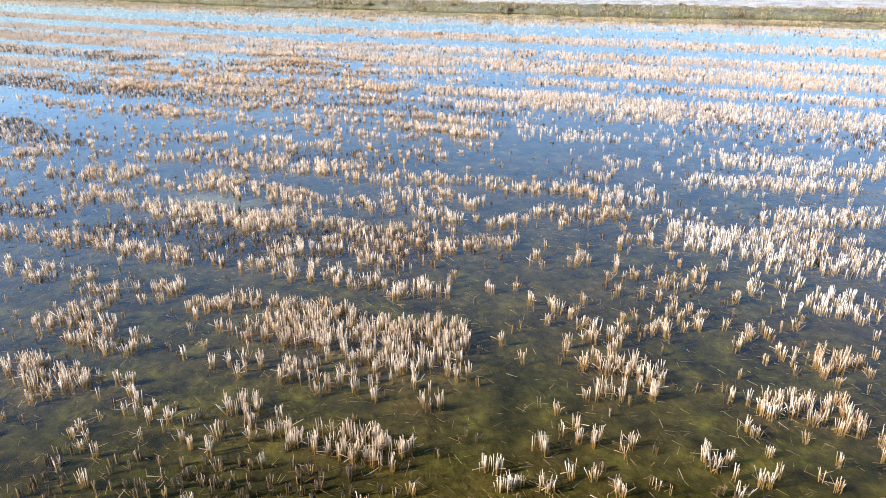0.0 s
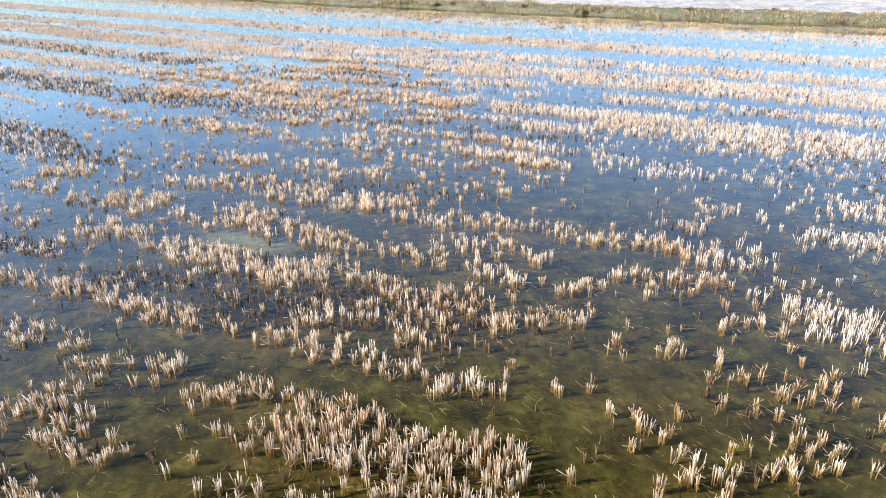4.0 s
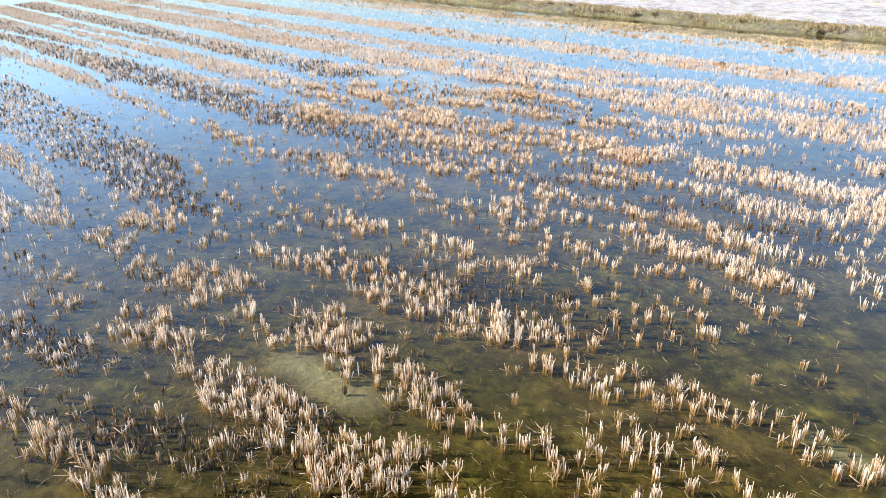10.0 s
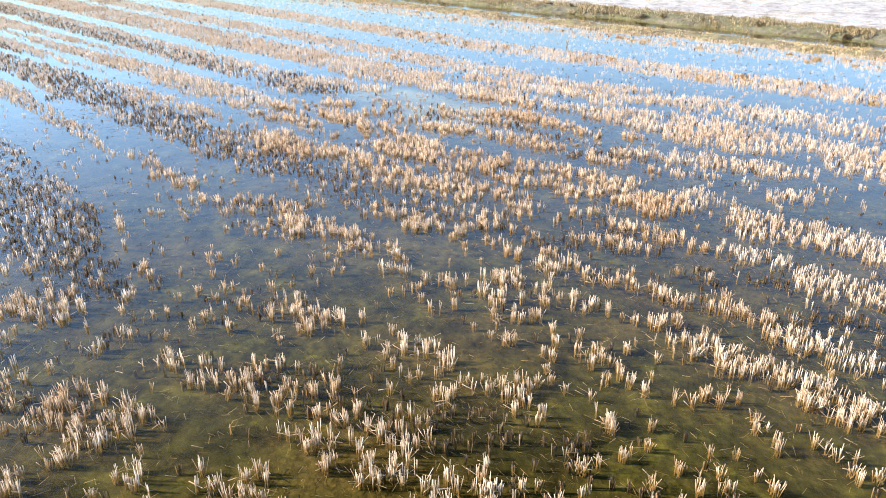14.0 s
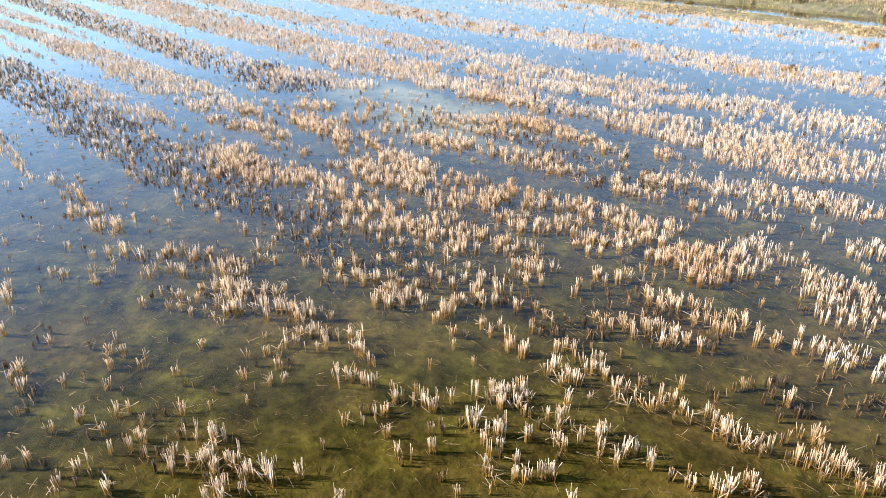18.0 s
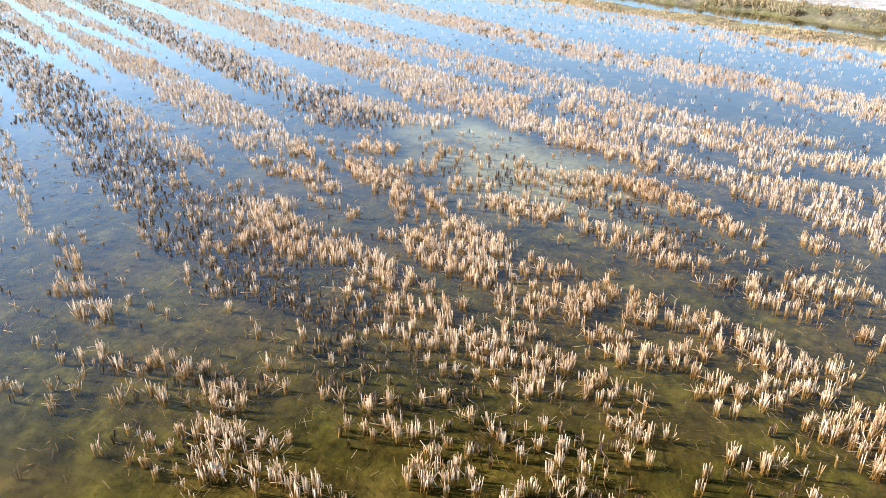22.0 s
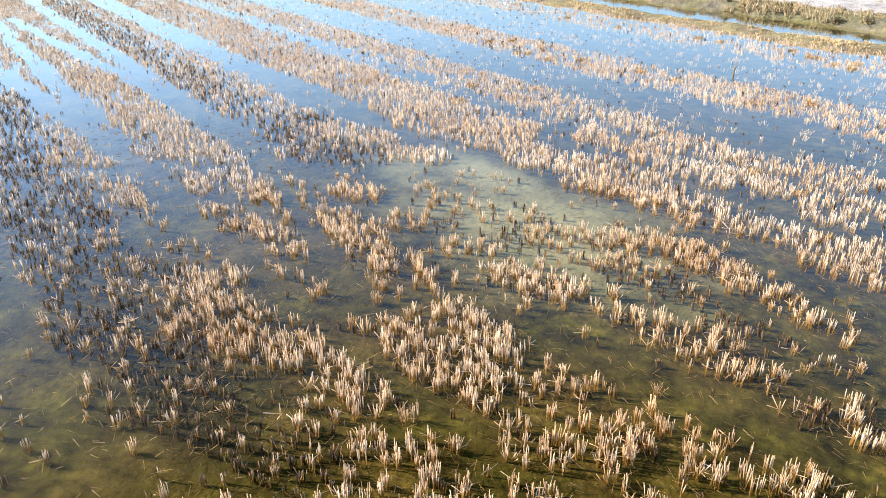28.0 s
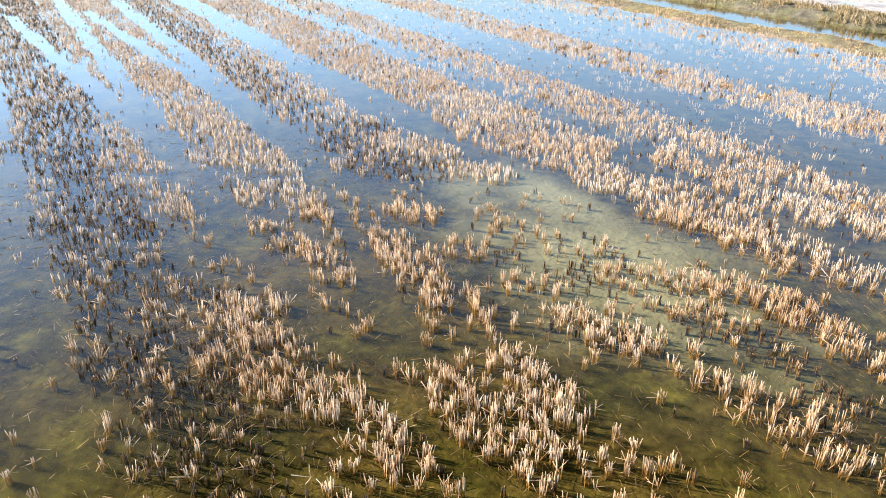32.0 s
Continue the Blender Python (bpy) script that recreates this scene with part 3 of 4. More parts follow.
dense(0.18, 0.63, 18.61, 1.01, 18.54)
dense(0.39, -4.37, 22.05, -2.38, 21.15)
dense(0.39, -3.53, 21.47, -1.68, 20.78)
thin(0.42, -1.69, 20.94, -0.15, 20.72)
thin(0.33, -0.15, 20.72, 1.30, 20.24)
dense(0.16, 1.38, 19.98, 1.52, 19.95)
dense(0.15, 1.94, 19.55, 2.05, 19.52)
dense(0.30, 2.62, 19.66, 2.74, 19.55)
dense(0.38, 3.38, 19.66, 4.14, 19.19, 4.69, 18.94)
dense(0.31, 4.61, 18.61, 5.74, 18.59)
thin(0.30, 5.24, 19.49, 5.96, 19.26)
brown(0.23, 3.90, 20.66, 4.77, 20.53)
dense(0.45, -16.69, 23.66, -15.17, 23.64)
thin(0.38, -15.00, 21.37, -13.12, 20.86)
brown(0.37, -12.92, 19.98, -12.39, 19.89)
thin(0.43, 6.15, 27.64, 8.58, 27.25)
sparse(0.43, 3.05, 25.46, 4.14, 24.97)
thin(0.34, 4.54, 24.82, 6.02, 24.65)
sparse(0.78, 4.55, 21.63, 6.66, 21.38)
sparse(0.45, 2.08, 26.76, 7.62, 24.31)
# towards the open lane
clear(-21.5, 28.7, 4.5, 37.1, 1.8, 22.6, -9.8, 18.6)
stubs(0.40, -13.74, 25.59, -10.69, 24.57)
dark(1.06, -20.30, 28.80, -14.53, 27.48)
dark(0.79, -16.33, 26.89, -12.30, 25.74)
dark(0.38, -8.22, 23.75, -6.08, 24.05)
stubs(0.44, -6.08, 24.05, -4.01, 24.17)
stubs(0.46, -5.14, 23.25, -2.88, 23.36)
stubs(0.59, -3.65, 22.79, -1.12, 22.68)
stubs(0.36, -1.11, 22.55, -0.36, 22.44)
dense(0.34, -10.80, 20.08, -10.09, 20.04)
dense(0.38, -10.05, 19.39, -9.12, 19.59)
thin(0.11, -9.04, 19.20, -8.38, 19.43)
dense(0.33, -10.85, 21.51, -9.64, 21.08)
dense(0.45, -10.64, 21.94, -9.36, 21.83)
dense(0.16, -8.66, 20.95, -7.91, 20.50)
sparse(0.23, -8.56, 21.36, -8.00, 21.63)
thin(0.24, -7.54, 20.00, -7.15, 20.38)
dense(0.28, -7.59, 21.17, -6.78, 21.30)
dense(0.27, -7.10, 20.59, -6.27, 20.43)
dense(0.23, -6.33, 20.85, -5.84, 20.95)
dense(0.13, -5.57, 20.44, -5.35, 20.51)
thin(0.39, -14.16, 23.03, -13.34, 22.94)
thin(0.29, -13.01, 22.37, -11.98, 22.28)
brown(0.20, -11.92, 21.70, -11.28, 21.82)
sparse(0.14, -11.99, 22.71, -11.53, 22.64)
dense(0.45, -14.08, 24.26, -13.06, 24.32)
thin(0.33, -16.81, 25.60, -15.11, 25.46)
brown(0.22, -14.16, 24.82, -13.35, 24.79)
dense(0.21, -10.05, 23.36, -9.85, 23.42)
dense(0.25, -9.11, 23.25, -8.12, 23.18)
thin(0.24, -9.34, 23.59, -7.63, 23.95)
thin(0.23, -8.02, 23.01, -7.17, 23.11)
brown(0.14, -11.50, 23.92, -11.39, 23.96)
brown(0.13, -11.55, 23.42, -11.45, 23.45)
brown(0.15, -12.24, 24.05, -12.13, 24.09)
brown(0.49, -6.80, 23.23, -5.47, 23.32)
dense(0.36, -6.43, 22.48, -5.26, 22.55)
dense(0.29, -5.82, 22.06, -5.08, 22.09)
dense(0.32, -4.84, 21.95, -3.72, 22.06)
dense(0.26, -4.39, 21.70, -2.58, 21.80)
dense(0.25, -3.63, 21.45, -2.19, 21.82)
brown(0.18, -2.63, 22.04, -2.23, 22.05)
dense(0.16, -7.13, 22.25, -6.50, 22.63)
thin(0.22, -7.82, 25.52, -6.88, 25.10)
dense(0.27, -6.56, 25.20, -5.34, 25.04)
thin(0.27, -6.04, 24.48, -5.18, 24.56)
thin(0.26, -4.92, 24.44, -3.75, 24.74)
thin(0.24, -4.01, 24.17, -3.51, 24.16)
thin(0.18, -5.19, 23.96, -4.44, 24.22)
sparse(0.36, -2.16, 23.29, -1.15, 23.34)
sparse(0.28, -0.83, 23.45, -0.35, 23.47)
thin(0.22, -5.04, 26.71, -3.84, 26.11)
thin(0.25, -4.55, 26.23, -2.84, 25.99)
thin(0.26, -2.56, 25.54, -1.26, 25.28)
thin(0.26, -1.26, 25.28, -0.51, 25.35)
thin(0.15, -2.67, 24.26, -2.37, 24.19)
thin(0.13, -0.34, 24.70, -0.16, 24.76)
thin(0.19, 0.00, 24.49, 1.08, 24.62)
sparse(0.27, 0.96, 24.20, 1.72, 23.77)
thin(0.14, -0.20, 22.86, 0.51, 22.62)
thin(0.12, 1.18, 22.90, 1.38, 22.92)
dense(0.35, -2.36, 27.34, -1.13, 26.90)
dense(0.38, -1.33, 26.72, -0.32, 26.50)
dense(0.38, -0.32, 26.50, 0.79, 25.97)
dense(0.39, 0.60, 25.91, 1.76, 25.41)
dark(0.37, 0.57, 28.58, 2.54, 28.72)
dense(0.33, 0.01, 27.88, 1.30, 27.48)
dense(0.31, 1.09, 27.30, 2.10, 27.11)
dense(0.52, -0.28, 30.36, 1.25, 30.23)
dense(0.61, 1.13, 30.19, 2.72, 29.83)
dense(0.68, 0.17, 33.54, 3.00, 32.12)
# the middle of the flight
clear(-20.8, 32.5, 2.2, 40.1, 0.2, 27.8, -10.9, 24.0)
dark(0.54, -7.68, 31.71, -5.48, 31.74)
stubs(0.68, -5.83, 30.97, -4.28, 31.09)
stubs(0.62, -3.61, 29.86, -1.05, 29.97)
stubs(0.29, -1.05, 29.97, 0.25, 30.00)
stubs(0.10, -13.16, 26.56, -11.86, 25.79)
stubs(0.13, -11.11, 24.78, -10.28, 24.84)
thin(0.16, -14.86, 29.52, -14.34, 29.44)
sparse(0.21, -16.62, 30.02, -15.48, 29.84)
dense(0.21, -15.12, 28.22, -14.35, 28.16)
thin(0.26, -14.08, 27.52, -13.25, 27.61)
thin(0.15, -13.21, 27.07, -11.91, 27.00)
thin(0.24, -12.64, 26.41, -11.83, 26.54)
thin(0.17, -13.14, 28.90, -12.51, 28.79)
dense(0.20, -12.30, 28.54, -12.00, 28.64)
thin(0.18, -11.40, 28.06, -10.92, 28.22)
sparse(0.17, -11.09, 25.78, -10.80, 25.81)
thin(0.14, -10.59, 26.23, -10.26, 26.27)
thin(0.10, -10.11, 25.73, -9.87, 25.69)
thin(0.13, -9.85, 26.28, -9.45, 26.42)
dense(0.16, -9.26, 26.15, -8.87, 26.16)
dense(0.15, -8.66, 25.87, -8.30, 25.88)
dense(0.15, -9.41, 25.49, -8.93, 25.60)
thin(0.13, -8.76, 25.37, -8.62, 25.42)
dense(0.16, -8.06, 25.79, -7.39, 25.85)
dense(0.13, -8.39, 25.23, -8.01, 25.31)
brown(0.12, -10.26, 25.13, -10.00, 25.16)
brown(0.10, -9.97, 24.62, -9.48, 24.80)
dense(0.26, -11.82, 29.58, -10.42, 29.39)
dense(0.28, -11.43, 29.95, -10.94, 30.00)
dense(0.29, -10.20, 29.06, -8.93, 29.29)
dense(0.27, -10.55, 29.79, -9.62, 29.88)
dense(0.24, -8.76, 28.97, -7.97, 29.15)
dense(0.18, -7.62, 28.64, -7.48, 28.78)
thin(0.16, -8.83, 28.32, -8.11, 28.56)
dense(0.14, -7.99, 27.95, -7.66, 27.98)
dense(0.07, -7.34, 27.94, -7.20, 27.84)
thin(0.08, -7.96, 27.50, -7.59, 27.55)
thin(0.10, -6.98, 27.28, -6.58, 27.41)
dense(0.11, -6.14, 26.69, -6.04, 26.70)
dense(0.08, -5.59, 26.65, -5.44, 26.69)
dense(0.07, -5.85, 26.91, -5.77, 26.92)
dense(0.07, -6.60, 26.95, -6.53, 26.98)
dense(0.06, -5.15, 26.42, -5.08, 26.45)
dense(0.19, -6.66, 28.03, -5.94, 28.13)
thin(0.18, -5.75, 28.65, -5.49, 28.73)
dense(0.19, -5.49, 28.43, -4.88, 28.50)
dense(0.14, -5.46, 27.74, -5.07, 27.61)
dense(0.18, -4.46, 28.22, -3.84, 28.04)
thin(0.22, -4.83, 27.96, -4.13, 27.82)
thin(0.23, -5.02, 27.14, -3.93, 26.85)
dense(0.13, -3.54, 27.66, -3.23, 27.65)
dense(0.11, -3.10, 27.81, -2.77, 27.53)
thin(0.15, -2.62, 27.52, -2.33, 27.52)
dense(0.12, -2.19, 27.36, -1.50, 27.60)
dense(0.20, -2.40, 28.67, -1.56, 28.59)
dense(0.16, -2.65, 28.85, -2.25, 28.86)
dense(0.18, -1.10, 29.00, -0.80, 28.98)
dense(0.17, -1.27, 28.45, -0.85, 28.25)
dense(0.23, -0.71, 28.36, 0.00, 28.23)
thin(0.13, -1.41, 28.70, -1.19, 28.60)
dense(0.25, -5.95, 29.93, -5.22, 29.82)
dense(0.28, -5.26, 29.63, -4.40, 29.59)
dense(0.30, -4.45, 29.41, -3.38, 29.46)
dense(0.25, -3.59, 29.09, -2.84, 29.20)
thin(0.19, -4.33, 28.83, -3.82, 28.87)
brown(0.34, -3.49, 31.16, -2.54, 31.30)
brown(0.25, -4.31, 30.69, -3.83, 30.76)
dense(0.36, -3.38, 31.91, -2.57, 31.88)
dense(0.31, -2.66, 31.64, -1.80, 31.65)
dense(0.27, -9.97, 31.18, -8.73, 30.99)
dense(0.27, -8.29, 30.56, -6.92, 30.59)
thin(0.13, -6.57, 29.91, -6.33, 29.80)
thin(0.08, -6.29, 29.11, -6.01, 28.87)
dense(0.30, -5.92, 32.56, -5.06, 32.36)
thin(0.25, -4.97, 31.92, -4.32, 31.92)
dense(0.27, -4.43, 32.57, -4.15, 32.55)
dense(0.54, -4.25, 34.50, -2.14, 34.37)
dense(0.52, -3.03, 34.06, -1.59, 34.03)
dense(0.41, -1.70, 34.52, -0.86, 34.03)
dense(0.50, -0.97, 33.75, 0.71, 33.21)
dense(0.28, -1.06, 31.62, -0.38, 31.32)
dense(0.33, -0.47, 31.29, 0.39, 30.93)
thin(0.24, -1.44, 30.78, -1.01, 30.76)
dense(0.28, -0.18, 32.49, 0.62, 32.57)
brown(0.52, -3.31, 37.88, -1.56, 38.46)
thin(0.48, -3.90, 36.92, -1.58, 36.65)
dense(0.53, -1.96, 38.33, 0.33, 37.97)
dense(0.48, 0.54, 37.69, 1.36, 37.80)
sparse(0.43, -1.46, 36.36, 1.11, 36.02)
thin(0.40, 0.11, 35.68, 1.02, 35.44)
# beside the open lane
clear(-17.2, 29.9, -0.4, 36.8, -1.0, 30.3, -11.8, 25.8)
dark(0.48, -10.44, 32.41, -8.57, 32.50)
stubs(0.54, -8.89, 31.74, -6.91, 32.16)
brown(0.40, -7.62, 31.32, -5.79, 31.73)
brown(0.30, -6.54, 31.08, -5.67, 31.29)
brown(0.27, -3.27, 30.87, -2.39, 30.98)
brown(0.23, -4.28, 30.84, -3.28, 30.99)
stubs(0.42, -5.60, 31.01, -4.46, 30.49)
stubs(0.44, -4.47, 31.95, -3.19, 31.86)
thin(0.20, -11.02, 31.71, -10.02, 31.68)
dense(0.27, -8.24, 33.08, -7.21, 33.06)
dense(0.28, -6.52, 32.92, -5.43, 32.59)
thin(0.18, -5.64, 33.08, -5.16, 32.70)
thin(0.10, -15.22, 29.76, -14.44, 29.44)
thin(0.11, -13.62, 29.19, -12.78, 29.00)
dense(0.13, -12.42, 28.64, -11.78, 28.59)
thin(0.10, -11.84, 28.41, -10.87, 28.09)
dense(0.25, -14.25, 30.05, -13.69, 30.17)
thin(0.13, -13.79, 30.57, -12.97, 30.26)
thin(0.23, -12.64, 30.19, -11.95, 30.27)
dense(0.21, -11.60, 29.85, -10.77, 29.83)
dense(0.15, -10.78, 30.00, -10.24, 29.88)
dense(0.22, -10.90, 29.27, -10.13, 29.27)
dense(0.23, -10.05, 29.46, -9.15, 29.53)
dense(0.21, -8.86, 29.07, -7.96, 29.16)
thin(0.15, -9.10, 28.69, -8.44, 28.70)
thin(0.11, -7.88, 28.68, -7.39, 28.77)
dense(0.13, -7.86, 27.88, -7.47, 27.94)
dense(0.10, -7.45, 28.05, -7.20, 28.05)
thin(0.07, -13.77, 27.76, -12.31, 26.95)
thin(0.09, -12.12, 26.43, -11.63, 26.30)
dense(0.28, -9.63, 31.04, -8.66, 31.07)
dense(0.30, -8.19, 30.56, -7.40, 30.57)
dense(0.20, -7.12, 30.37, -6.80, 30.50)
dense(0.17, -5.96, 30.14, -5.19, 29.81)
dense(0.18, -4.52, 29.97, -3.87, 29.66)
dense(0.21, -4.94, 29.44, -4.40, 29.34)
dense(0.30, -3.20, 32.01, -2.55, 31.84)
dense(0.28, -2.63, 31.80, -1.95, 31.55)
dense(0.48, -4.33, 34.24, -3.35, 34.23)
dense(0.46, -3.34, 34.03, -1.71, 34.13)
dense(0.31, -2.58, 33.23, -1.55, 34.01)
dense(0.36, -1.50, 34.99, -0.93, 34.64)
thin(0.25, -1.67, 31.41, -1.20, 31.36)
thin(0.29, -4.31, 32.69, -3.59, 32.64)
sparse(0.43, -12.14, 27.29, -9.56, 27.86)
sparse(0.38, -15.08, 29.39, -11.79, 29.23)
# past the drowned strip
clear(-25.5, 37.0, -2.6, 47.9, -3.1, 34.2, -13.4, 29.0)
dark(0.80, -13.34, 33.70, -11.17, 33.65)
stubs(0.67, -11.46, 32.84, -9.64, 32.85)
stubs(0.52, -10.31, 31.85, -8.45, 32.30)
stubs(0.16, -12.54, 30.62, -11.28, 31.12)
stubs(0.26, -4.08, 38.68, -3.32, 37.54)
dense(0.23, -19.27, 33.34, -18.42, 33.23)
dense(0.25, -18.00, 32.70, -16.96, 32.64)
dense(0.29, -16.83, 31.77, -15.56, 32.01)
dense(0.22, -15.71, 31.39, -14.74, 31.37)
thin(0.17, -14.65, 31.09, -14.18, 31.33)
thin(0.10, -14.97, 31.76, -14.46, 31.67)
thin(0.17, -13.94, 31.44, -13.71, 31.56)
thin(0.19, -14.54, 30.27, -14.21, 30.57)
thin(0.21, -14.04, 29.99, -13.93, 30.17)
dense(0.14, -13.67, 30.43, -13.21, 30.53)
dense(0.16, -13.12, 30.84, -12.48, 30.96)
dense(0.08, -13.09, 30.15, -12.66, 30.07)
thin(0.08, -13.20, 29.80, -12.78, 29.73)
thin(0.14, -12.46, 30.18, -12.05, 30.27)
dense(0.21, -11.87, 30.59, -11.39, 30.71)
dense(0.14, -11.50, 30.32, -11.24, 30.45)
thin(0.09, -13.31, 32.58, -12.38, 32.22)
thin(0.07, -12.30, 32.26, -11.87, 32.02)
thin(0.19, -11.59, 32.46, -11.36, 32.58)
dense(0.12, -11.51, 31.51, -11.41, 31.56)
thin(0.10, -11.07, 31.23, -10.70, 31.23)
dense(0.36, -10.60, 34.29, -9.54, 34.28)
dense(0.40, -10.12, 33.66, -9.20, 33.80)
dense(0.20, -10.21, 33.15, -9.07, 33.35)
thin(0.22, -9.27, 33.93, -8.69, 33.91)
dense(0.37, -8.97, 35.47, -7.87, 35.46)
dense(0.38, -7.67, 35.74, -6.49, 35.80)
dense(0.39, -7.44, 36.61, -6.26, 36.44)
dense(0.36, -6.53, 35.95, -5.39, 35.86)
dense(0.39, -5.59, 36.08, -4.61, 36.09)
dense(0.32, -5.32, 35.29, -4.41, 35.46)
thin(0.24, -7.80, 34.98, -7.21, 34.80)
thin(0.26, -8.38, 34.06, -7.79, 33.92)
dense(0.22, -8.80, 33.56, -8.33, 33.51)
dense(0.24, -8.18, 33.18, -7.54, 33.24)
dense(0.21, -7.69, 32.80, -7.19, 32.93)
dense(0.21, -7.66, 33.57, -7.33, 33.60)
dense(0.28, -6.65, 34.34, -6.12, 34.47)
dense(0.22, -7.21, 34.80, -6.49, 35.01)
dense(0.20, -5.98, 34.54, -5.67, 34.56)
dense(0.21, -5.73, 34.94, -5.42, 34.96)
thin(0.18, -5.31, 34.23, -5.18, 34.30)
dense(0.19, -5.07, 34.00, -4.74, 34.16)
dense(0.28, -4.33, 35.23, -3.36, 35.33)
dense(0.22, -4.14, 34.46, -3.37, 34.62)
dense(0.20, -6.53, 33.03, -5.99, 33.20)
dense(0.16, -4.69, 33.74, -4.25, 34.06)
thin(0.15, -7.22, 33.27, -6.48, 33.40)
dense(0.18, -9.62, 31.26, -9.33, 31.47)
thin(0.11, -7.63, 32.26, -7.47, 32.24)
dense(0.33, -6.08, 37.48, -5.34, 37.46)
brown(0.33, -5.35, 37.55, -4.05, 37.81)
dense(0.27, -5.11, 37.01, -4.27, 37.16)
dense(0.23, -4.10, 36.99, -3.78, 36.98)
brown(0.16, -5.35, 38.82, -5.24, 38.87)
dense(0.18, -4.84, 39.66, -4.74, 39.71)
dense(0.29, -3.83, 40.16, -3.64, 40.13)
dense(0.26, -3.80, 38.03, -3.31, 38.08)
dense(0.36, -6.18, 40.04, -5.14, 40.28)
dense(0.66, -7.11, 43.58, -5.15, 43.03)
dense(0.65, -5.88, 43.03, -3.97, 42.28)
dense(0.58, -4.19, 42.18, -3.26, 41.75)
dense(0.57, -7.53, 46.09, -5.29, 44.87)
dense(0.45, -4.47, 43.71, -3.23, 43.28)
dense(0.60, -5.35, 45.70, -3.19, 45.88)
# the end of the flight
clear(-28.4, 38.4, -6.6, 52.3, -5.6, 37.5, -15.0, 31.4)
thin(0.45, -16.85, 38.55, -15.14, 38.64, -13.48, 38.92, -12.45, 38.63)
thin(0.35, -12.70, 37.92, -11.71, 37.95, -10.80, 37.60)
thin(0.3, -14.64, 37.10, -13.69, 37.17)
thin(0.35, -10.42, 39.60, -9.66, 39.46)
sparse(0.5, -14.01, 41.67, -12.17, 40.97, -10.55, 40.44)
dark(0.85, -30.38, 42.12, -25.05, 39.19, -20.89, 37.25, -18.36, 35.91)
dark(0.85, -18.36, 35.91, -16.20, 35.05, -14.55, 34.36, -13.01, 33.94)
dark(1.04, -27.26, 39.40, -24.29, 39.18)
dark(0.98, -22.77, 36.75, -20.00, 36.83)
dark(0.97, -19.57, 35.65, -16.96, 36.07)
dark(0.81, -17.10, 34.47, -14.59, 34.99)
stubs(0.65, -14.45, 33.82, -12.40, 34.59)
stubs(0.46, -13.24, 33.30, -11.55, 34.05)
dark(1.24, -20.38, 44.99, -17.34, 44.64)
dark(0.80, -18.48, 43.39, -16.86, 43.93)
stubs(0.54, -12.85, 40.82, -10.53, 40.95)
stubs(0.48, -8.69, 40.30, -7.24, 40.08)
stubs(0.28, -6.88, 39.31, -6.01, 39.27)
stubs(0.32, -11.98, 41.09, -11.42, 41.17)
thin(0.13, -25.91, 38.14, -24.40, 37.72)
dense(0.16, -23.94, 37.16, -22.16, 36.78)
thin(0.12, -21.39, 35.94, -19.75, 35.54)
thin(0.13, -18.73, 34.47, -18.05, 34.47)
brown(0.21, -17.57, 34.37, -17.10, 34.47)
dense(0.15, -15.65, 33.04, -15.11, 33.12)
thin(0.12, -15.72, 33.44, -15.34, 33.54)
dense(0.14, -14.24, 32.77, -13.83, 32.80)
brown(0.19, -14.24, 33.02, -13.35, 33.11)
dense(0.07, -15.99, 32.27, -15.65, 32.23)
thin(0.11, -15.36, 31.93, -14.49, 32.15)
thin(0.09, -14.64, 33.14, -14.42, 33.16)
dense(0.60, -24.42, 40.11, -22.90, 40.57)
dense(0.37, -22.73, 39.23, -20.39, 39.04)
dense(0.43, -20.45, 38.62, -18.99, 38.82)
thin(0.26, -19.39, 38.21, -17.93, 38.16)
thin(0.23, -17.26, 37.41, -16.63, 37.55)
thin(0.29, -17.92, 36.99, -17.00, 37.04)
dense(0.35, -16.12, 36.38, -15.45, 36.81)
dense(0.32, -16.33, 35.80, -14.52, 36.13)
dense(0.33, -14.93, 35.30, -13.82, 35.66)
dense(0.28, -14.40, 36.02, -13.23, 36.04)
dense(0.28, -13.33, 35.14, -12.18, 35.29)
dense(0.31, -13.95, 35.07, -13.29, 35.33)
dense(0.28, -12.95, 35.71, -11.93, 35.74)
dense(0.28, -11.89, 35.05, -11.06, 35.33)
dense(0.23, -11.75, 34.75, -10.53, 35.05)
thin(0.18, -12.10, 34.04, -11.37, 34.28)
dense(0.20, -10.89, 34.70, -10.20, 34.92)
dense(0.64, -22.71, 41.74, -21.00, 41.78)
dense(0.71, -21.79, 42.33, -19.33, 42.35)
dense(0.53, -20.53, 40.20, -18.74, 40.50)
dense(0.51, -19.25, 41.02, -17.40, 40.96)
dense(0.44, -17.73, 40.36, -16.87, 40.54)
thin(0.34, -18.57, 39.09, -17.83, 39.21)
thin(0.29, -17.04, 38.74, -16.46, 38.80)
thin(0.20, -15.96, 38.25, -15.29, 38.14)
dense(0.43, -16.40, 39.79, -15.06, 40.01)
dense(0.48, -15.33, 39.22, -13.96, 39.82)
dense(0.34, -14.84, 38.43, -13.54, 39.01)
thin(0.21, -14.69, 37.30, -13.94, 37.33)
dense(0.35, -13.00, 38.39, -12.50, 38.71)
dense(0.29, -12.22, 38.44, -11.77, 38.84)
dense(0.23, -12.19, 36.54, -11.82, 36.77)
dense(0.26, -11.75, 36.65, -11.32, 36.77)
dense(0.24, -11.62, 37.44, -10.72, 37.83)
dense(0.21, -10.88, 37.38, -10.60, 37.39)
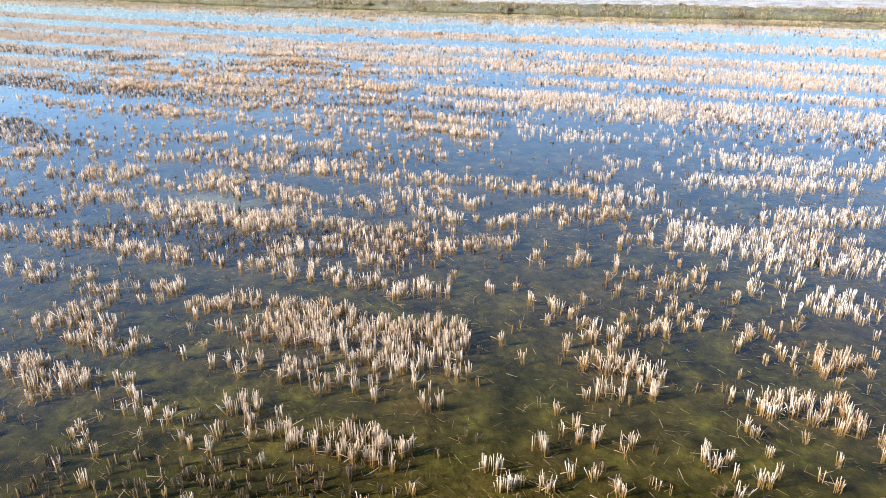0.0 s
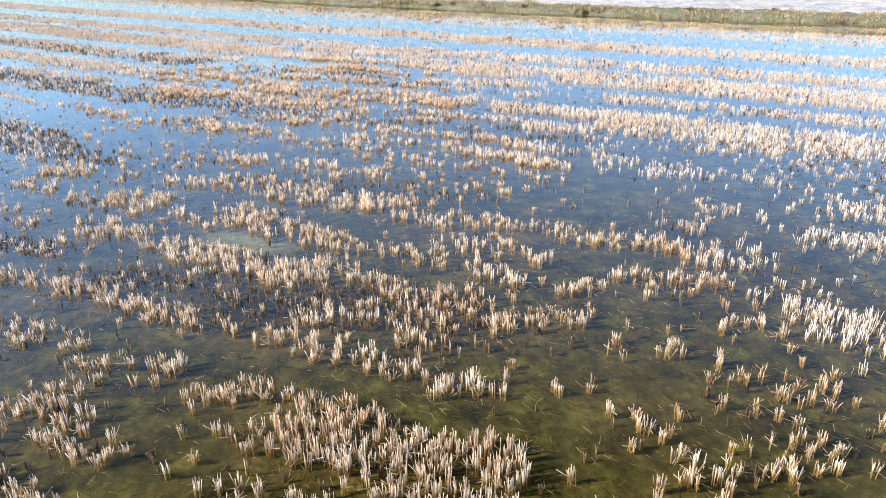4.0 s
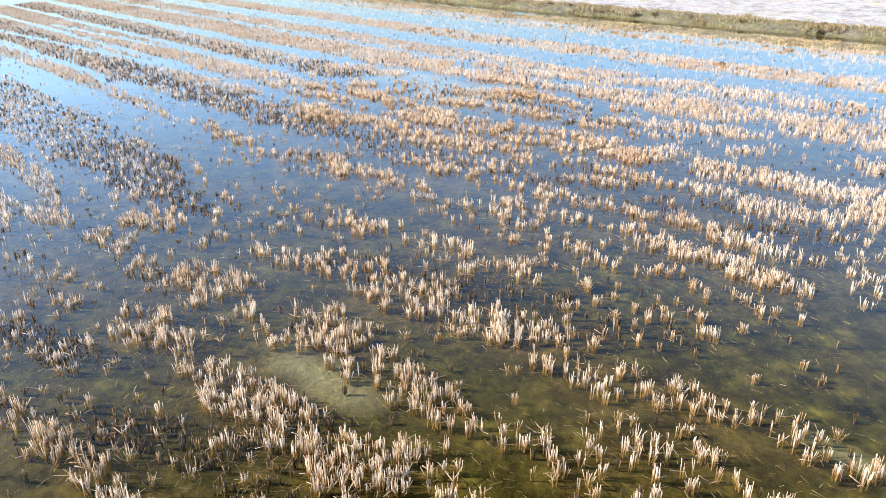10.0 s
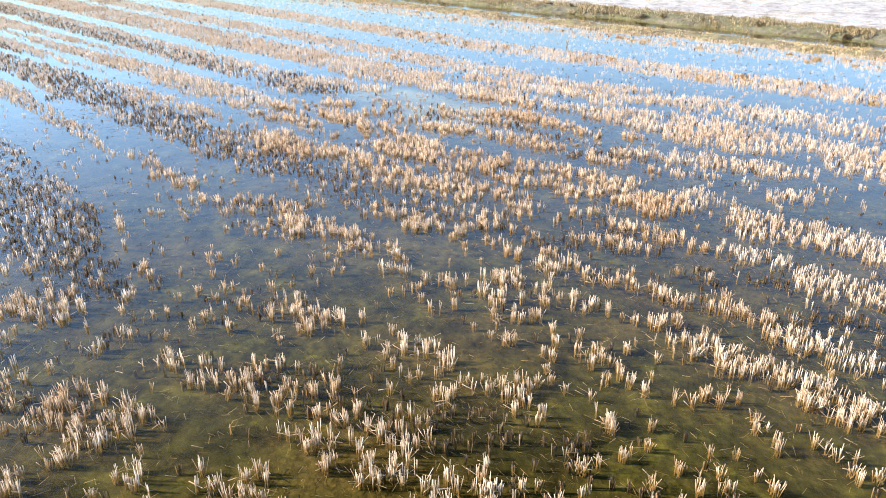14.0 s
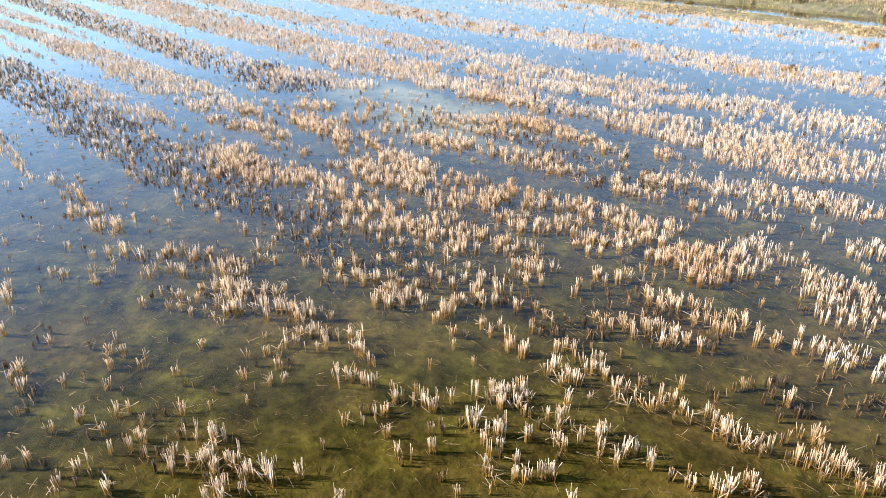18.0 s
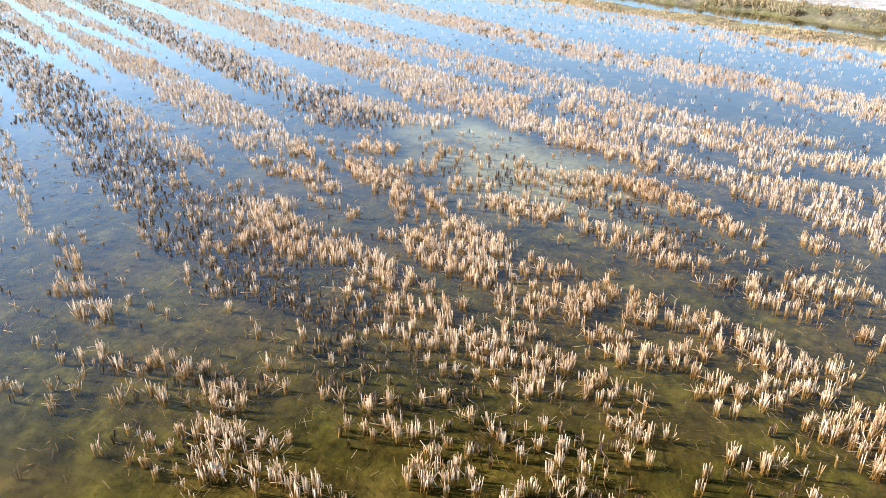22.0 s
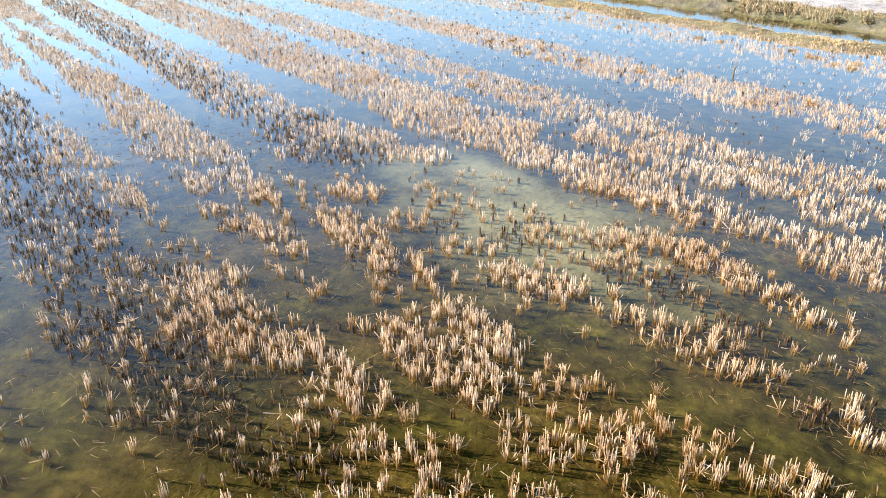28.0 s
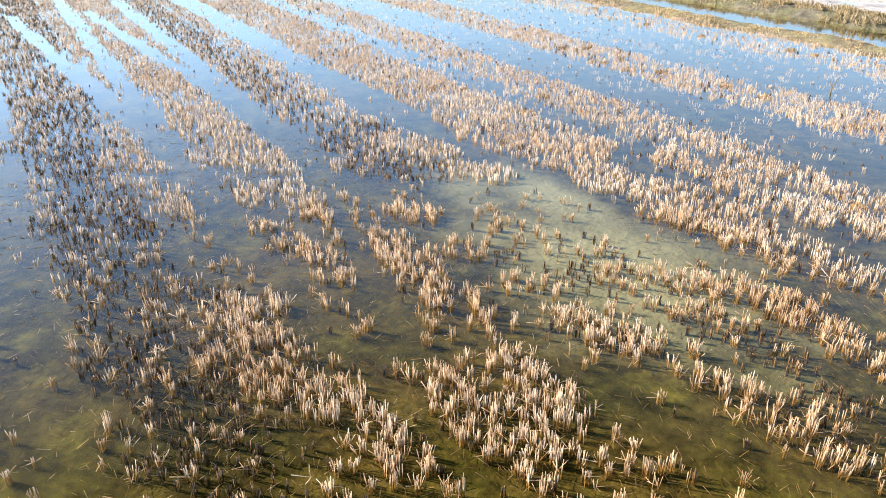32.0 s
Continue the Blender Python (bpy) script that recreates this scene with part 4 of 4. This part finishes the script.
dense(0.28, -11.52, 36.01, -10.97, 36.36)
dense(0.27, -11.04, 36.47, -10.10, 36.77)
dense(0.24, -10.28, 36.10, -9.67, 36.23)
dense(0.23, -10.86, 35.86, -10.28, 36.10)
dense(0.28, -9.80, 37.27, -9.26, 37.62)
dense(0.26, -9.47, 36.90, -9.03, 37.04)
dense(0.26, -9.03, 37.04, -8.40, 37.04)
dense(0.26, -9.61, 35.77, -8.92, 35.97)
dense(0.27, -8.96, 36.43, -8.12, 36.61)
dense(0.26, -8.31, 37.23, -7.54, 37.10)
dense(0.22, -7.91, 36.63, -7.15, 36.89)
dense(0.21, -8.85, 35.80, -8.32, 36.14)
thin(0.25, -10.33, 37.24, -10.07, 37.25)
dense(0.30, -12.21, 39.86, -11.41, 39.88)
dense(0.29, -11.32, 39.24, -10.35, 39.44)
dense(0.27, -10.84, 39.12, -10.29, 39.06)
thin(0.21, -10.56, 39.96, -10.09, 39.81)
dense(0.28, -9.65, 38.89, -8.87, 39.03)
dense(0.30, -9.53, 39.35, -9.09, 39.44)
dense(0.25, -8.34, 38.69, -7.71, 38.77)
dense(0.23, -7.72, 38.17, -7.11, 38.42)
dense(0.23, -7.29, 37.89, -6.70, 38.15)
dense(0.23, -6.68, 38.03, -5.91, 38.04)
dense(0.24, -7.18, 38.81, -6.66, 38.85)
brown(0.16, -6.77, 38.10, -6.37, 38.23)
dense(0.24, -13.88, 40.76, -13.23, 40.58)
dense(0.39, -16.10, 41.41, -15.38, 41.50)
thin(0.31, -13.84, 42.12, -12.62, 41.89)
thin(0.40, -12.62, 41.89, -11.52, 41.98)
thin(0.25, -10.53, 40.95, -9.71, 40.74)
thin(0.33, -14.69, 42.31, -14.10, 42.32)
thin(0.35, -10.69, 41.10, -9.89, 41.62)
thin(0.27, -9.39, 40.71, -8.46, 40.87)
dense(0.63, -19.09, 45.20, -16.45, 45.21)
dense(0.92, -17.31, 46.95, -14.02, 46.76)
dense(0.57, -16.00, 44.48, -15.19, 44.52)
dense(0.62, -14.27, 46.60, -12.78, 46.06)
dense(0.64, -12.87, 45.55, -10.66, 45.68)
dense(0.55, -10.99, 45.88, -9.14, 45.14)
dense(0.53, -10.80, 44.44, -10.28, 44.41)
dense(0.57, -10.07, 44.54, -8.19, 44.42)
dense(0.54, -8.97, 43.92, -7.23, 43.59)
dense(0.54, -7.63, 43.61, -6.39, 43.61)
dense(0.35, -9.55, 41.58, -8.70, 41.87)
dense(0.37, -8.56, 41.71, -7.51, 41.70)
dense(0.31, -7.64, 41.39, -6.73, 41.16)
dense(0.31, -6.69, 40.80, -6.14, 40.79)
dense(0.72, -11.72, 48.23, -9.89, 47.91)
dense(0.54, -9.94, 46.98, -8.04, 46.20)
dense(0.44, -8.15, 46.89, -6.60, 46.09)
dense(0.59, -10.57, 48.96, -8.69, 48.68)
dense(0.51, -8.62, 48.27, -6.75, 47.79)
dense(0.30, -11.56, 36.45, -10.70, 36.39)
dense(0.27, -10.23, 35.85, -9.54, 35.93)
dense(0.24, -9.61, 35.34, -8.91, 35.46)
dense(0.28, -9.86, 36.84, -9.41, 36.91)
dense(0.33, -9.04, 37.12, -8.42, 37.13)
dense(0.30, -9.11, 36.16, -8.18, 36.38)
dense(0.30, -8.23, 37.08, -7.55, 37.00)
dense(0.29, -7.70, 36.64, -6.86, 36.69)
dense(0.23, -8.37, 35.51, -7.65, 35.65)
dense(0.23, -7.32, 36.07, -6.61, 36.10)
dense(0.23, -6.53, 36.03, -5.94, 36.13)
dense(0.20, -8.60, 34.91, -8.22, 34.89)
dense(0.19, -9.11, 34.64, -8.76, 34.72)
sparse(0.08, -17.22, 33.42, -15.12, 32.37)
sparse(0.14, -15.52, 33.01, -14.57, 32.67)
thin(0.09, -15.11, 31.87, -14.55, 31.81)
thin(0.16, -15.84, 33.15, -15.34, 33.26)

# open lanes where the wheels ran
lane(0.34, -49.02, 50.98, -37.17, 46.24, -29.64, 43.40, -24.84, 41.53, -21.73, 40.34)
lane(0.34, -21.73, 40.34, -19.36, 39.31)
lane(0.20, -19.36, 39.31, -17.34, 38.23, -15.39, 37.32, -13.71, 36.46)
lane(0.32, -47.31, 54.24, -37.38, 50.24, -30.59, 47.51, -26.24, 45.56, -22.87, 44.04)
lane(0.32, -22.87, 44.04, -20.17, 42.83)
lane(0.20, -20.17, 42.83, -18.45, 42.20, -16.23, 40.95)
lane(0.20, -13.61, 39.90, -12.41, 39.36, -11.28, 38.94, -10.25, 38.50, -9.30, 38.20)
lane(0.20, -9.30, 38.20, -8.25, 37.80, -7.41, 37.41, -6.74, 37.14)
lane(0.30, -31.86, 52.97, -26.98, 50.90, -22.16, 48.99, -19.04, 47.15, -16.08, 45.18)
lane(0.45, -27.07, 38.42, -22.71, 36.08, -19.69, 34.55, -17.43, 33.50, -15.76, 32.69)
lane(0.30, -35.58, 46.13, -28.82, 43.21, -24.57, 41.45, -21.35, 39.98, -18.07, 38.27)
lane(0.22, -12.20, 35.92, -10.64, 35.33, -9.42, 34.87, -8.73, 34.44)
lane(0.20, -10.92, 38.58, -9.49, 38.20, -8.26, 37.98, -7.09, 37.58, -5.83, 37.06)
lane(0.20, -5.83, 37.06, -4.91, 36.75, -4.01, 36.47, -3.35, 36.20)
lane(0.40, -17.91, 33.74, -16.22, 32.90, -14.60, 32.12, -13.39, 31.72)
lane(0.30, -21.44, 35.91, -18.00, 34.18, -15.32, 32.84, -12.98, 31.85)
lane(0.22, -20.21, 42.68, -16.87, 40.51, -13.75, 38.01, -12.58, 37.16)
lane(0.25, -10.43, 38.03, -8.63, 37.22, -7.15, 36.80, -5.20, 36.37, -3.46, 35.76)
lane(0.25, -9.78, 30.39, -8.05, 29.79, -6.79, 29.37, -5.81, 28.86)
lane(0.45, -16.94, 29.89, -14.89, 29.80, -10.97, 27.88, -8.18, 27.11)
lane(0.40, -10.51, 15.89, -9.31, 15.88, -7.81, 15.35, -6.30, 14.59, -4.98, 14.28)
lane(0.30, -5.53, 14.32, -4.33, 13.87, -2.60, 13.43, -0.95, 12.77, 0.69, 12.37)

DENS, HIGH, WET, _ = lay(PX, PY, 0.12)

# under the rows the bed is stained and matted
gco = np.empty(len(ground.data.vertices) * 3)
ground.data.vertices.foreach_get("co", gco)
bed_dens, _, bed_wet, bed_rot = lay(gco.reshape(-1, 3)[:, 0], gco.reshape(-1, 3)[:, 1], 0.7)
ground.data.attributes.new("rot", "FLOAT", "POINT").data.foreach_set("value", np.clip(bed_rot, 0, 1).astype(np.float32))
ground.data.attributes.new("matted", "FLOAT", "POINT").data.foreach_set("value", np.clip(bed_dens * (1 - bed_wet), 0, 1).astype(np.float32))


clump = value_noise(PX, PY, 0.55, 14) * 0.55 + value_noise(PX, PY, 1.9, 15) * 0.45
chance = np.clip(DENS * (0.48 + 0.85 * np.clip((clump - 0.27) * 2.4, 0, 1)), 0, 0.92)
keep = RNG.uniform(0, 1, len(PX)) < chance
PX, PY, HIGH, WET = PX[keep], PY[keep], HIGH[keep], WET[keep]
wetness = WET + 0.16 * (value_noise(PX, PY, 1.4, 16) - 0.5)
is_wet = RNG.uniform(0, 1, len(PX)) < wetness
TURN = RNG.uniform(0, 6.283, len(PX))
WIDE = RNG.uniform(0.75, 1.25, len(PX))
TALLNESS = HIGH * RNG.uniform(0.7, 1.2, len(PX))
PLACE, SIZE = np.stack([PX, PY], -1), np.stack([WIDE, TALLNESS], -1)

# two stretches right under the flight, where tufts are picked out singly
single = (((PX > -11.5) & (PX < -8.5) & (PY > 34.0) & (PY < 36.4)) | ((PX > -3.6) & (PX < 3.4) & (PY > 8.0) & (PY < 12.2))) & ~is_wet
single &= np.cumsum(single) <= 300

# tufts close to the ground that the flight passes over get more stalks
along = np.clip((PY - 8) / 28, 0, 1)
near = np.hypot(PX + 11 * along, PY - 8 - 28 * along) < 8.5
for name, mask, kinds, mat, label in (
    ("near_stubble", ~is_wet & ~single & near, NEAR, NEAR_STRAW, "bleached straw-coloured rice stubble standing in shallow water"),
    ("middle_stubble", ~is_wet & ~single & ~near & (PY < 44 + 10 * value_noise(PX, PY, 0.5, 33)), MID, STRAW, "straw-coloured rice stubble rows in shallow water"),
    ("distant_stubble", ~is_wet & ~single & ~near & (PY >= 44 + 10 * value_noise(PX, PY, 0.5, 33)), FAR, PALE_STRAW, "pale straw stubble in the far part of the flooded field"),
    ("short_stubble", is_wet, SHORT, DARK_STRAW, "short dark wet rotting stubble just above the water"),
):
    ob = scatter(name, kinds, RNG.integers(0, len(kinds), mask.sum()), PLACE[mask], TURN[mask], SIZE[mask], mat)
    tagged(ob, label, "stubble", kind="stuff")

def stalk_meshes(kind):
    """The stalks of one tuft as meshes of their own."""
    bv, bf = kind
    out = []
    for k in range(len(bv) // 6):
        me = bpy.data.meshes.new("stalk")
        me.from_pydata(bv[6 * k : 6 * k + 6].tolist(), [], [tuple(i - 6 * k for i in q) for q in bf[4 * k : 4 * k + 4]])
        me.materials.append(NEAR_STRAW)
        out.append(me)
    return out


STALKS = [stalk_meshes(kind) for kind in NEAR]
for k in np.nonzero(single)[0]:
    ob = new("stubble_tuft")
    ob.location, ob.rotation_euler = (PX[k], PY[k], 0), (0, 0, TURN[k])
    ob.scale = (WIDE[k], WIDE[k], 0.75 + 0.35 * TALLNESS[k])
    for me in STALKS[k % len(STALKS)]:
        new("stalk", me).parent = ob
    tagged(ob, "cut straw-coloured rice stubble tuft standing in shallow water", "stubble", "stubble tufts")

# ---- loose straw on and under the water ----
def litter(name, count, x0, x1, y0, y1, z0, z1, label):
    # most of it has dropped round the tufts
    pick = RNG.integers(0, len(PX), count)
    stray = np.where(RNG.uniform(0, 1, count) < 0.6, 1.1, 0.24)
    x, y = PX[pick] + stray * RNG.normal(0, 1, count), PY[pick] + stray * RNG.normal(0, 1, count)
    keep = (x > x0) & (x < x1) & (y > y0) & (y < y1)
    x, y = x[keep], y[keep]
    n = len(x)
    kinds = []
    for k in range(12):
        _, f = prism(np.zeros(3), np.ones(3), 0.004, 0.004)
        a = np.arange(3) * 2.094
        v = np.concatenate([np.array([-0.09, 0, 0]) + 0.0034 * np.stack([0 * a, np.cos(a), np.sin(a)], -1), np.array([0.09, RNG.uniform(-0.03, 0.03), 0]) + 0.0030 * np.stack([0 * a, np.cos(a), np.sin(a)], -1)])
        v[:, 2] += RNG.uniform(z0, z1)
        kinds.append((v, f))
    sizes = np.stack([RNG.uniform(0.2, 1.0, n) ** 1.5 + 0.2, np.ones(n)], -1)
    ob = scatter(name, kinds, RNG.integers(0, 12, n), np.stack([x, y], -1), RNG.normal(-0.4, 0.9, n), sizes, LITTER)
    return tagged(ob, label, "straw", kind="stuff")


litter("sunken_straw", 120000, -26, 12, 7, 44, -0.06, -0.012, "loose broken straw lying under shallow water")
litter("floating_straw", 85000, -26, 12, 7, 44, 0.001, 0.006, "loose broken straw floating on the water")

# ---- bank: dry grass on the berm, green face, bushes ----
GRASS = [tuft(6, 0.17, 0.15, 0.6, 0.016) for _ in range(8)]


def grass(name, count, lo, hi, tall, material, label, seed, cut, height):
    x = RNG.uniform(-45, 50, count)
    y = bank_line(x) + RNG.uniform(lo, hi, count)
    keep = (value_noise(x, y, 1.6, seed) > cut) & (height(x, y) > 0.03)
    x, y = x[keep], y[keep]
    n = len(x)
    ob = scatter(name, GRASS, RNG.integers(0, 8, n), np.stack([x, y], -1), RNG.uniform(0, 6.28, n), np.stack([RNG.uniform(0.8, 1.6, n), RNG.uniform(0.6, 1.4, n) * tall], -1), material)
    co = np.empty(len(ob.data.vertices) * 3, np.float32)
    ob.data.vertices.foreach_get("co", co)
    co = co.reshape(-1, 3)
    co[:, 2] += np.maximum(height(co[:, 0], co[:, 1]), -0.05)
    ob.data.vertices.foreach_set("co", co.ravel())
    return tagged(ob, label, "grass", kind="stuff")


grass("berm_grass", 3800, -0.9, 1.1, 0.4, STRAW_GRASS, "dry straw-coloured grass on the low berm", 41, 0.2, berm_height)
grass("bank_grass", 4800, 4.9, 8.2, 0.9, BLADE, "grey-green winter grass on the bank", 42, 0.2, bank_height)


def bush(x, y, size, material, name, label):
    """A low ragged bush: arching twigs with small leaf clumps."""
    twigs, leaves = ([], [], 0), ([], [], 0)
    for k in range(int(60 * size)):
        a, r = RNG.uniform(0, 6.283), size * RNG.uniform(0, 1) ** 0.5
        base = np.array([0.3 * r * np.cos(a), 0.3 * r * np.sin(a), -0.1])
        top = np.array([r * np.cos(a), r * np.sin(a), size * 0.9 * (1.05 - 0.6 * (r / size) ** 2) * RNG.uniform(0.6, 1.1)])
        v, f = prism(base, top, 0.012, 0.006, 3)
        n = 6 * len(twigs[0])
        twigs[0].append(v)
        twigs[1].extend(tuple(i + n for i in q) for q in f)
        for j in range(8):
            c = base + (top - base) * RNG.uniform(0.45, 1.05) + RNG.normal(0, 0.05, 3)
            d = RNG.normal(0, 1, (3, 3)) * 0.06 * (0.7 + size)
            n = 6 * len(leaves[0])
            leaves[0].append(np.concatenate([c + d, c + d * 0.4 + 0.012]))
            leaves[1].extend([(n, n + 1, n + 2), (n + 3, n + 5, n + 4), (n, n + 3, n + 4, n + 1), (n + 1, n + 4, n + 5, n + 2), (n + 2, n + 5, n + 3, n)])
    ob = new(name)
    ob.location = (x, y, float(bank_height(np.array([x]), np.array([y]))[0]) - 0.03)
    for part_name, (vs, fs, _), mat in (("twig_frame", twigs, SHRUB), ("foliage", leaves, material)):
        me = bpy.data.meshes.new(part_name)
        me.from_pydata(np.concatenate(vs).tolist(), [], fs)
        me.materials.append(mat)
        new(part_name, me).parent = ob
    return tagged(ob, label, "bush", "bushes on the bank")


for k in range(8):
    x = -24.0 + 6.2 * k + RNG.uniform(-0.8, 0.8)
    bush(x, float(bank_line(np.array(x))) + RNG.uniform(5.3, 6.6), RNG.uniform(0.15, 0.3), BUSH, "bush", "low grey-green dry bush on the grassy bank")
for x, off, size in ((-6.2, 5.1, 0.28), (-17.5, 6.4, 0.3), (6.0, 5.2, 0.25)):
    bush(x, float(bank_line(np.array(x))) + off, size, SHRUB, "dark_bush", "small dark bush at the edge of the bank")

# ---- far field behind the bank ----
fx, fy = RNG.uniform(-60, 60, 46000), RNG.uniform(60, 125, 46000)
fb = fy - bank_line(fx)
ok = (fb > 8.6) & (fb < 32) & (value_noise(fx, fy, 2.5, 31) > 0.22)
fx, fy = fx[ok], fy[ok]
far = scatter("far_stubble", FAR, RNG.integers(0, 8, len(fx)), np.stack([fx, fy], -1), RNG.uniform(0, 6.28, len(fx)), np.stack([RNG.uniform(1, 2, len(fx)), RNG.uniform(0.4, 0.9, len(fx))], -1), PALE_STRAW)
tagged(far, "pale bleached stubble in the flooded field behind the bank", "stubble", kind="stuff")


# ---- bushy brown clumps that the harvester left in the far rows ----
def straw_mound(x, y, size):
    v, f = tuft(44, 0.32 * size, 0.6 * size, 0.45, 0.010, 8)
    me = bpy.data.meshes.new("straw_mound")
    me.from_pydata(v.tolist(), [], f)
    me.materials.append(HEAP)
    ob = new("straw_mound", me)
    ob.location, ob.rotation_euler = (x, y, 0.0), (0, 0, RNG.uniform(-0.8, 0.0))
    return tagged(ob, "low bushy mound of brown matted straw in shallow water", "straw mound", "straw mounds in the field")


for lo, hi, left, right, count in ((49.6, 52.0, -26, 8, 26), (57.8, 60.0, -24, 12, 22), (40.0, 45.0, -22, 2, 8)):
    for k in range(count):
        x, v = RNG.uniform(left, right), RNG.uniform(lo, hi)
        straw_mound(x, v - float(bend(np.array(x))), RNG.uniform(0.25, 0.45))


# ---- a few dark sticks that drifted into the far lanes ----
def drift_stick(x, y, length, rise, turn):
    """A bent dark branch with one side twig, half sunk in the mud."""
    def rod(points, r0, r1):
        vs, fs = [], []
        for k in range(len(points) - 1):
            ra, rb = r0 + (r1 - r0) * k / (len(points) - 1), r0 + (r1 - r0) * (k + 1) / (len(points) - 1)
            v, f = prism(np.array(points[k]), np.array(points[k + 1]), ra, rb, 5)
            fs += [tuple(i + 10 * k for i in q) for q in f]
            vs.append(v)
        return np.concatenate(vs).tolist(), fs
    up, side = length * math.sin(rise), length * math.cos(rise)
    ob = new("drift_stick")
    ob.location, ob.rotation_euler = (x, y, 0.0), (0, 0, turn)
    for name, pts, r0, r1 in (
        ("branch", [(-0.12 * side, 0, -0.14), (0.35 * side, 0.03, 0.4 * up), (0.7 * side, -0.02, 0.8 * up), (side, 0.02, up)], 0.035, 0.014),
        ("twig", [(0.35 * side, 0.03, 0.4 * up), (0.45 * side, 0.16, 0.4 * up + 0.14), (0.5 * side, 0.22, 0.4 * up + 0.26)], 0.015, 0.006),
    ):
        me = bpy.data.meshes.new(name)
        me.from_pydata(*rod(pts, r0, r1)[:1], [], rod(pts, r0, r1)[1])
        me.materials.append(SHRUB)
        new(name, me).parent = ob
    return tagged(ob, "dark wet broken branch sticking out of the water", "stick", "drifted sticks")


drift_stick(-4.5, 52.5, 0.75, 0.5, 0.5)
drift_stick(-2.8, 52.0, 0.9, 0.08, 0.2)
drift_stick(-9.3, 57.6, 0.5, 1.2, 1.0)
